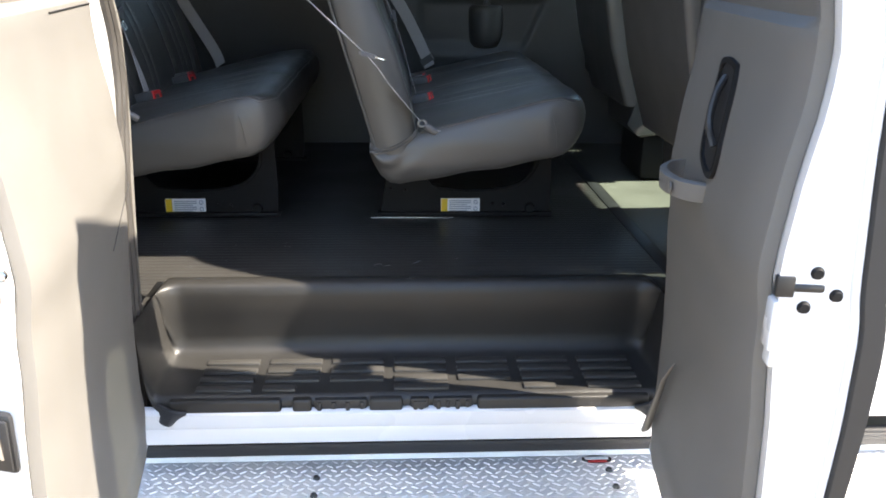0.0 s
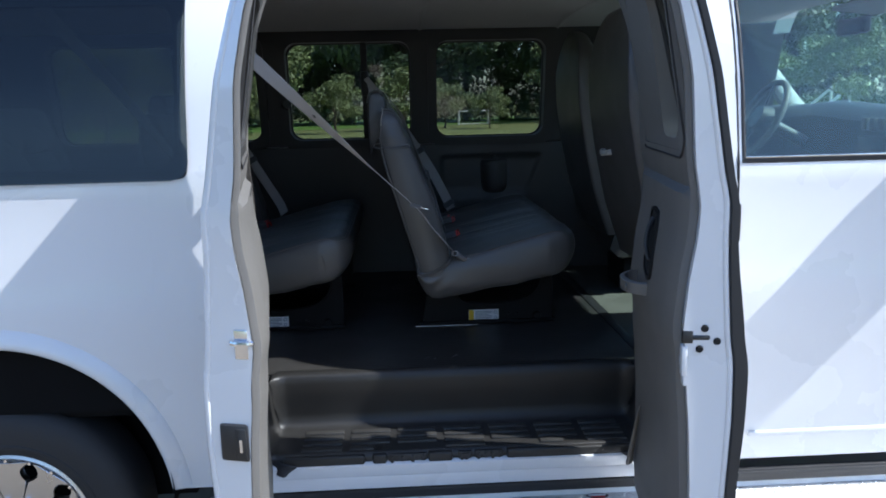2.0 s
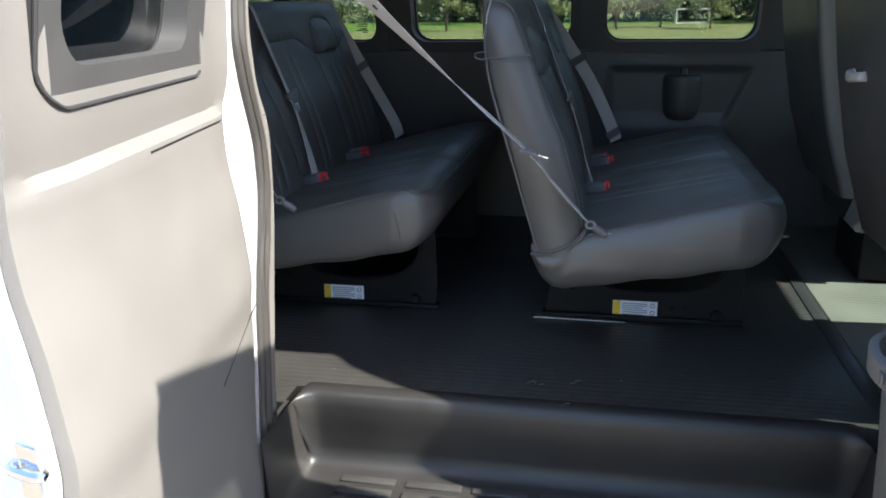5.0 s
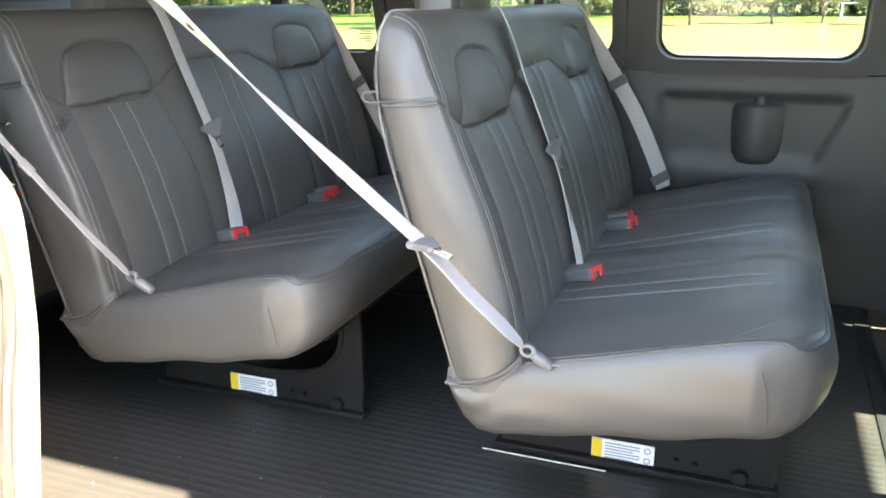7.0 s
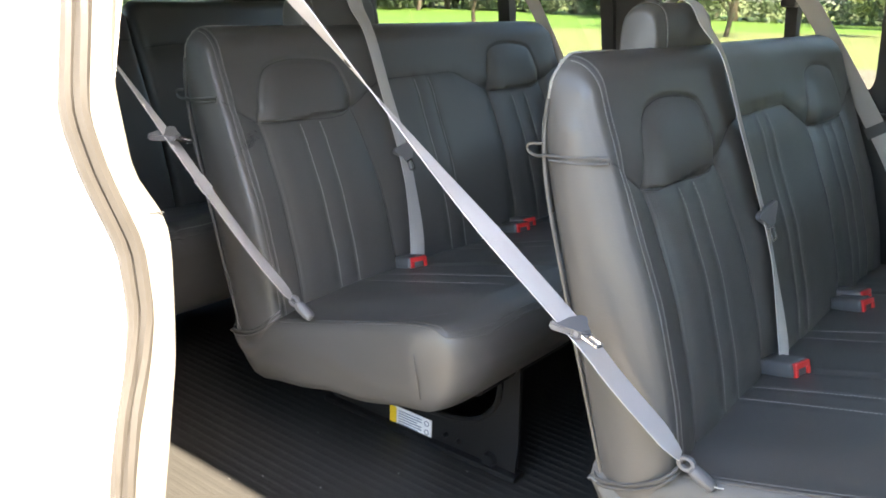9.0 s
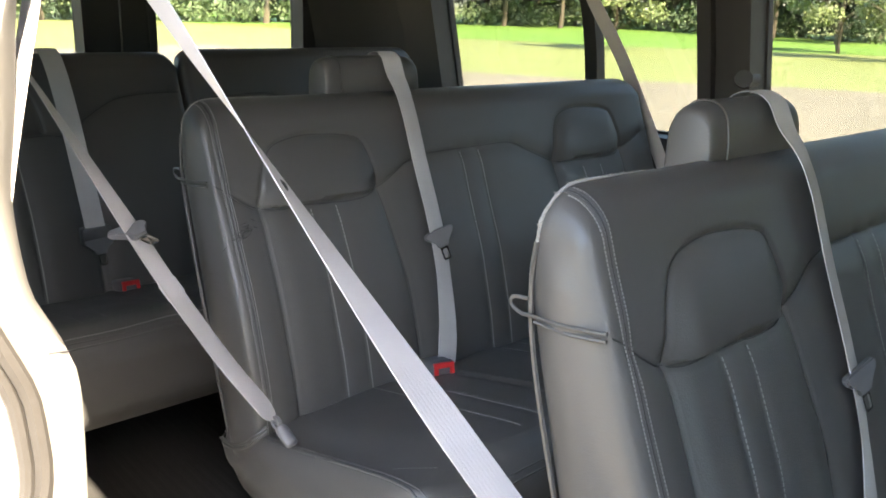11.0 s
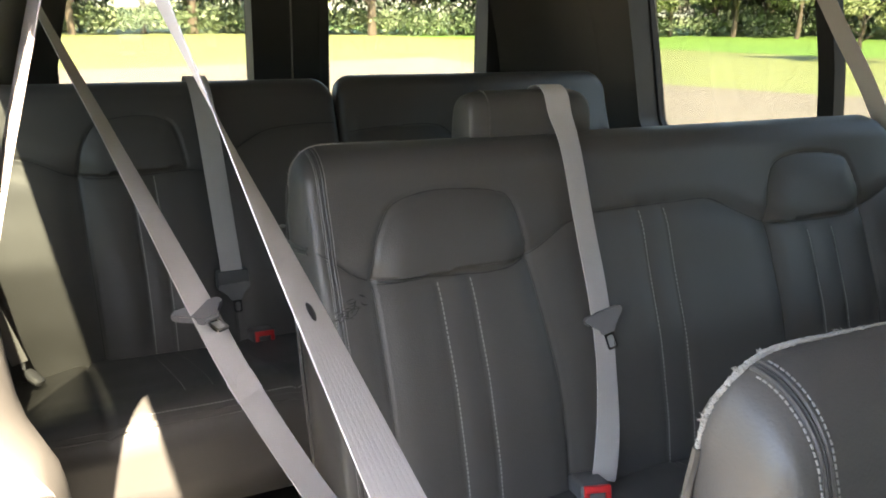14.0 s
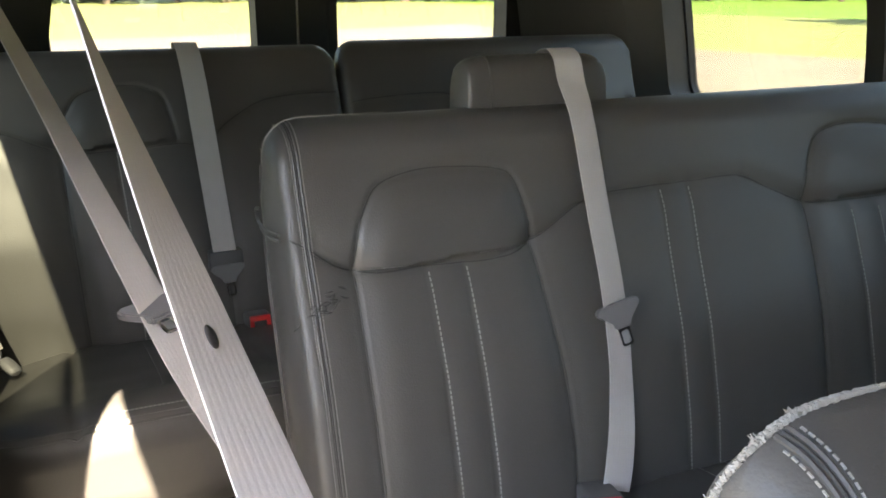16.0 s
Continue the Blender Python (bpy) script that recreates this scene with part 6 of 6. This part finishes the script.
bench(0.0, "grey vinyl bench seat with pale stitching, beside the side step", 1.0)
b2 = bench(-0.836, "grey vinyl bench seat with a dark scuff beside its headrest pad", 0.3)
bm = bmnew()
rng = random.Random(2)
for i in range(30):
    a, b = rng.gauss(0, 0.011), rng.gauss(0, 0.006)
    y, z, t = 0.393 + a, 1.363 + 0.45 * a + b, rng.uniform(-0.5, 1.3)
    dy, dz, xx = 0.006 * math.cos(t), 0.006 * math.sin(t), interp(XF, z) + 0.0016
    tube(bm, smooth_line([(xx, y - dy, z - dz), (xx + 0.0006, y, z + rng.uniform(-0.002, 0.002)), (xx, y + dy, z + dz)], 3), lambda u: 0.0003 + 0.0009 * math.sin(math.pi * u), 4)
sc = part("scuff", bm, SEAM_DARK, b2, "dark scuffed tear")
tagged(sc, kind="stuff")

# rear bench: two backs over a full-width cushion
rb = thing("rear_bench_seat", "grey vinyl full-width rear bench with a split backrest, partly sunlit", "bench seat", "benches in the van", at=Matrix.Translation((-1.665, 0, 0)))
R0, RM, R1 = -0.075, 0.712, 1.53
L1 = [([(R0, 1.478), (0.02, 1.455), (0.113, 1.417), (0.22, 1.412), (0.338, 1.418), (0.40, 1.412), (0.44, 1.45), (0.52, 1.492), (0.60, 1.503), (RM, 1.505)], 0.009, 0.005),
      ([(0.113, 1.417), (0.118, 1.2), (0.125, 0.96)], 0.010, 0.006), ([(0.395, 1.41), (0.405, 1.2), (0.41, 0.96)], 0.010, 0.006),
      ([(0.215, 1.41), (0.222, 1.2), (0.222, 0.97)], 0.004, 0.004), ([(0.262, 1.41), (0.268, 1.2), (0.268, 0.97)], 0.004, 0.004)]
backrest(rb, R0, RM - 0.004, [(0.113, 0.338, 1.420, 1.536)], L1, [[(0.218, 1.41), (0.225, 1.2), (0.225, 0.99)], [(0.265, 1.41), (0.271, 1.2), (0.271, 0.99)]], top=1.605)
L2 = [([(RM, 1.48), (0.85, 1.49), (0.98, 1.487), (1.05, 1.43), (1.15, 1.41), (1.40, 1.41), (R1, 1.47)], 0.009, 0.005), ([(1.10, 1.415), (1.11, 0.96)], 0.010, 0.006), ([(1.41, 1.41), (1.41, 0.96)], 0.010, 0.006)]
backrest(rb, RM + 0.004, R1, [(1.12, 1.40, 1.415, 1.53)], L2, [[(1.24, 1.41), (1.24, 1.2), (1.24, 0.99)], [(1.29, 1.41), (1.29, 1.2), (1.29, 0.99)]], top=1.612)
cushion(rb, R0, R1, [([(0.5, 0.085), (1.04, 0.085)], 0.007, 0.006), ([(0.5, 0.40), (1.04, 0.40)], 0.006, 0.006), ([(0.5, 0.71), (1.04, 0.71)], 0.006, 0.006), ([(0.5, 1.1), (1.04, 1.1)], 0.006, 0.006), ([(0.56, 0.215), (0.97, 0.215)], 0.003, 0.003)],
        [((0.58, 0.217), (0.97, 0.217)), ((0.58, 0.265), (0.97, 0.265)), ((1.018, 0.13), (1.018, 1.4))], lower=0.055)
for y in (0.12, 0.72, 1.34):
    bm = bmnew()
    tube(bm, smooth_line([(0.95, y, 0.92), (0.965, y, 0.85), (0.965, y, 0.725)], 5), 0.014, 10)
    box(bm, 0.92, 1.0, y - 0.03, y + 0.03, 0.7225, 0.735, 0.004)
    part("leg", bm, FRAME, rb, "dark steel leg")
    bm = bmnew()
    tube(bm, [(0.55, y, 0.89), (0.56, y, 0.725)], 0.014, 10)
    part("rear_leg", bm, FRAME, rb)
buckle(rb, 0.615, 0.455, 1.060, 15, 12)
buckle(rb, 0.62, 0.88, 1.060, 0, 12)
mb = new("middle_belt")
mb.parent = rb
bm = bmnew()
ribbon(bm, smooth_line([(0.335, 0.378, 1.59), (0.365, 0.378, 1.618), (0.41, 0.380, 1.600), (0.455, 0.383, 1.53), (0.505, 0.388, 1.40), (0.540, 0.394, 1.28), (0.56, 0.398, 1.205)], 8), 0.047, (0, 1, 0))
part("webbing", bm, WEB, mb, "grey woven webbing", smooth=False)
bm = bmnew()
box(bm, 0.535, 0.565, 0.365, 0.435, 1.165, 1.21, 0.006)
part("buckle_guide", bm, BUCKLE, mb)
tongue(mb, 0.575, 0.40, 1.168, frame_from((0.25, 0.05, -0.95), (0.05, 0.97, 0.1)))

# ---- shoulder belts ----
def belt(label, pts, across, width=0.047, n=8):
    t = thing("seat_belt", label, "seat belt", "shoulder belts")
    bm = bmnew()
    line = smooth_line(pts, n)
    ribbon(bm, line, width, [across(q) for q in line] if callable(across) else across)
    part("webbing", bm, WEB, t, "grey woven webbing", smooth=False)
    return t


def anchor(t, p, d, tail=True):
    """The end at the seat: webbing looped through a steel eye in a grey plastic sleeve."""
    p, d = Vector(p), Vector(d).normalized()
    bm = bmnew()
    ring(bm, [(0.007 * math.cos(a), 0.006 * math.sin(a)) for a in spread(0, 6.283, 16)[:-1]], [(0.0135 * math.cos(a), 0.0115 * math.sin(a)) for a in spread(0, 6.283, 16)[:-1]], lambda u, v: tuple(p + Vector((u, -0.004, v))), lambda u, v: tuple(p + Vector((u, 0.004, v))))
    bmesh.ops.bevel(bm, geom=list(bm.edges), offset=0.001, segments=1, affect="EDGES")
    part("eye", bm, TONGUE, t, "grey eye of folded webbing")
    bm = bmnew()
    tube(bm, [p + d * k for k in (0.008, 0.011, 0.020, 0.036, 0.045, 0.048)], lambda u: (0.007, 0.012, 0.014, 0.0135, 0.012, 0.008)[min(5, int(u * 5.01))], 12, flat=0.72)
    part("sleeve", bm, TONGUE, t, "grey plastic sleeve")
    if tail:
        bm = bmnew()
        q = p + d * 0.044
        ribbon(bm, smooth_line([q, q + Vector((0.016, 0.010, -0.002)), q + Vector((0.036, 0.028, 0.001)), q + Vector((0.060, 0.044, 0.001))], 6), lambda u: 0.024 - 0.019 * u, (0.3, -0.75, 0.55), 0.002)
        part("strap_tail", bm, WEB, t, "crumpled end of grey webbing")


TAPER = lambda u: 0.047 - 0.026 * max(0.0, (u - 0.86) / 0.14)
ba = belt("grey shoulder belt stretched from the roof to the bench's near end", [(-0.225, 0.10, 1.905), (-0.07, 0.135, 1.75), (0.08, 0.172, 1.60), (0.28, 0.222, 1.40), (0.447, 0.268, 1.238), (0.50, 0.300, 1.165), (0.555, 0.333, 1.095), (0.580, 0.345, 1.065)],
          lambda q: Vector([float(np.interp(q.z, (1.35, 1.58, 1.71, 1.88), k)) for k in ((-0.19, -0.59, -0.71, -0.62), (0.97, 0.69, 0.30, -0.10), (0.1, -0.40, -0.63, -0.72))]), TAPER)
tongue(ba, 0.447, 0.264, 1.242, frame_from((0.93, -0.2, -0.25), (0.1, 0.97, -0.1)))
anchor(ba, (0.588, 0.349, 1.055), (0.7, 0.15, -0.5))
bm = bmnew()
bmesh.ops.create_uvsphere(bm, u_segments=14, v_segments=8, radius=1.0, matrix=Matrix.Translation((0.1195, 0.1815, 1.5605)) @ frame_from((0.69, 0.17, -0.70), (-0.56, 0.72, -0.37)) @ Matrix.Diagonal((0.0048, 0.0085, 0.0032, 1)))
part("stop_button", bm, BLACK, ba, "dark stop button")
bb = belt("grey shoulder belt hanging beside the second bench", [(-0.66, 0.0, 1.905), (-0.545, 0.055, 1.75), (-0.445, 0.115, 1.60), (-0.328, 0.190, 1.405), (-0.285, 0.225, 1.32), (-0.241, 0.285, 1.20), (-0.210, 0.335, 1.115), (-0.200, 0.345, 1.095)],
          lambda q: Vector([float(np.interp(q.z, (1.38, 1.60, 1.86), k)) for k in ((0.66, 0.92, 0.99), (-0.74, -0.36, -0.06), (-0.05, -0.05, -0.05))]), TAPER)
tongue(bb, -0.328, 0.186, 1.408, frame_from((0.9, 0.35, -0.2), (-0.45, 0.85, 0.1)))
anchor(bb, (-0.196, 0.349, 1.088), (0.7, 0.15, -0.5), False)
for t_, p_, d_, a_ in ((bb, (-0.285, 0.225, 1.32), (0.45, 0.38, -0.82), (0.58, -0.80, -0.05)),):
    bm = bmnew()
    ribbon(bm, [Vector(p_) - Vector(d_) * 0.014, Vector(p_) + Vector(d_) * 0.014], 0.044, a_, 0.0042)
    part("stitched_patch", bm, WEB, t_, "stitched patch of webbing")
belt("sunlit grey belt hanging close to the rear door jamb", [(-0.165, 0.072, 1.91), (-0.136, -0.014, 1.60), (-0.120, -0.060, 1.40), (-0.112, -0.090, 1.25), (-0.108, -0.098, 1.12)], (-0.976, -0.216, 0.1), 0.036)
bd = belt("dark grey belt on the window side of the first bench", [(0.237, 1.655, 1.72), (0.33, 1.655, 1.60), (0.47, 1.65, 1.40), (0.56, 1.645, 1.26), (0.64, 1.62, 1.10), (0.655, 1.60, 1.06)], (0.75, -0.2, 0.6))
be = belt("dark grey belt on the window side of the second bench", [(-0.68, 1.60, 1.88), (-0.60, 1.62, 1.75), (-0.50, 1.635, 1.60), (-0.34, 1.645, 1.32), (-0.22, 1.63, 1.12), (-0.19, 1.60, 1.06)], (0.75, -0.2, 0.6))
for t, p, d in ((bd, (0.50, 1.648, 1.355), (0.5, 0, -0.8)), (be, (-0.345, 1.645, 1.33), (0.5, 0, -0.8)), (bd, (0.645, 1.612, 1.085), (0.5, -0.2, -0.8))):
    bm = bmnew()
    ribbon(bm, [Vector(p) - Vector(d).normalized() * 0.014, Vector(p) + Vector(d).normalized() * 0.014], 0.056, (0.75, -0.2, 0.6), 0.012)
    part("guide_clip", bm, BUCKLE, t, "dark plastic clip")
for p in ((-0.235, 0.10, 1.915), (-0.67, 0.0, 1.915), (-0.165, 0.102, 1.92)):
    bm = bmnew()
    box(bm, p[0] - 0.03, p[0] + 0.03, p[1] - 0.012, p[1] + 0.012, p[2] - 0.012, p[2] + 0.06, 0.008)
    tagged(part("belt_anchor", bm, BUCKLE), "grey plastic belt anchor under the roof", "belt anchor")
# rear near-side belt end with pale sleeve
bf = belt("pale belt end lying on the rear bench against the wall", [(-1.02, -0.09, 1.33), (-1.015, -0.075, 1.24), (-1.0, -0.05, 1.16), (-0.985, -0.035, 1.115)], (0.6, 0.7, 0.2), 0.04)
anchor(bf, (-0.98, -0.03, 1.105), (0.6, 0.5, -0.4), False)

# ---- front seats ----
FXF = [(0.90, 0.640), (1.1, 0.600), (1.3, 0.550), (1.5, 0.490), (1.7, 0.440), (1.9, 0.415)]
FXR = [(0.90, 0.500), (1.0, 0.470), (1.2, 0.405), (1.4, 0.365), (1.57, 0.340), (1.7, 0.335), (1.9, 0.355)]
def front_seat(dx, y0, y1, label):
    t = thing("front_seat", label, "car seat", "front seats", at=Matrix.Translation((dx, 0, 0)))
    w = y1 - y0
    backrest(t, y0, y1, [], [([(y0 + 0.1, 1.60), (y1 - 0.1, 1.60)], 0.008, 0.006), ([(y0 + 0.09, 0.95), (y0 + 0.10, 1.60), (y0 + 0.13, 1.82)], 0.006, 0.006), ([(y1 - 0.09, 0.95), (y1 - 0.10, 1.60), (y1 - 0.13, 1.82)], 0.006, 0.006)], [], top=1.90, rc=0.24, shape=(FXF, FXR), bottom=1.0)
    cushion(t, y0 + 0.01, y1 - 0.015, [], [((0.62, y0 + 0.1), (0.95, y0 + 0.1))], x0=0.54, x1=1.06)
    bm = bmnew()
    box(bm, 0.56, 1.0, y0 + 0.06, y1 - 0.17, 0.7225, 0.90, 0.02)
    part("seat_base", bm, FRAME, t)
    bm = bmnew()
    plate(bm, [(0.48, 0.94), (0.52, 0.90), (0.66, 0.92), (0.70, 0.99), (0.62, 1.06), (0.52, 1.06)], lambda u, v: (u, y0 - 0.012, v), lambda u, v: (u, y0 + 0.01, v))
    part("recliner_cover", bm, TRIM_DARK, t)
    return t
front_seat(0.80, 0.06, 0.63, "high-backed grey vinyl front passenger seat seen from behind")
front_seat(0.84, 0.98, 1.50, "high-backed grey vinyl driver's seat seen from behind")
bm = bmnew()
tube(bm, smooth_line([(1.170, 0.38, 1.405), (1.152, 0.38, 1.403), (1.142, 0.42, 1.400), (1.152, 0.46, 1.403), (1.170, 0.46, 1.405)], 5), 0.007, 8, flat=1.6)
tagged(part("seat_back_hook", bm, VINYL_SIDE), "pale plastic strap hook on the front seat's back", "hook")
# floor scuffs and bright seat rails
bm = bmnew()
box(bm, 0.44, 0.69, 0.572, 0.5755, 0.7225, 0.7250, 0.001)
tagged(part("seat_rail", bm, PLATE), "thin worn metal strip on the floor under the bench", "rail")

rng = random.Random(8)
bm = bmnew()
for x, y in ((0.48, 0.16), (0.58, 0.18), (0.56, 0.055)):
    for k in range(3):
        a, r = rng.uniform(0, 3.1), rng.uniform(0.004, 0.010)
        p = Vector((x + rng.uniform(-0.015, 0.015), y + rng.uniform(-0.01, 0.01), 0.7216 if y > 0.08 else 0.7255))
        tube(bm, [p - Vector((math.cos(a), math.sin(a), 0)) * r, p + Vector((0.002, 0.002, 0.0004)), p + Vector((math.cos(a), math.sin(a), 0)) * r], 0.0007, 4)
tagged(part("floor_scuffs", bm, TONGUE), "pale scuff marks on the rubber floor", "scuff marks", kind="stuff")
rng = random.Random(21)
for k in range(16):
    x, y = (rng.uniform(-0.35, 0.10), rng.uniform(0.15, 0.62)) if k < 11 else (rng.uniform(0.2, 0.9), rng.uniform(0.12, 0.5))
    bm = bmnew()
    bmesh.ops.create_icosphere(bm, subdivisions=1, radius=1.0)
    for v in bm.verts:
        v.co = Vector((v.co.x * rng.uniform(0.7, 1.4), v.co.y, v.co.z * 0.5)) * rng.uniform(0.0008, 0.0018) + Vector((x, y, 0.7222))
    tagged(part("crumb", bm, WHITE_PIPE, smooth=False), "pale crumb lying on the black rubber floor", "crumb", "crumbs on the floor")
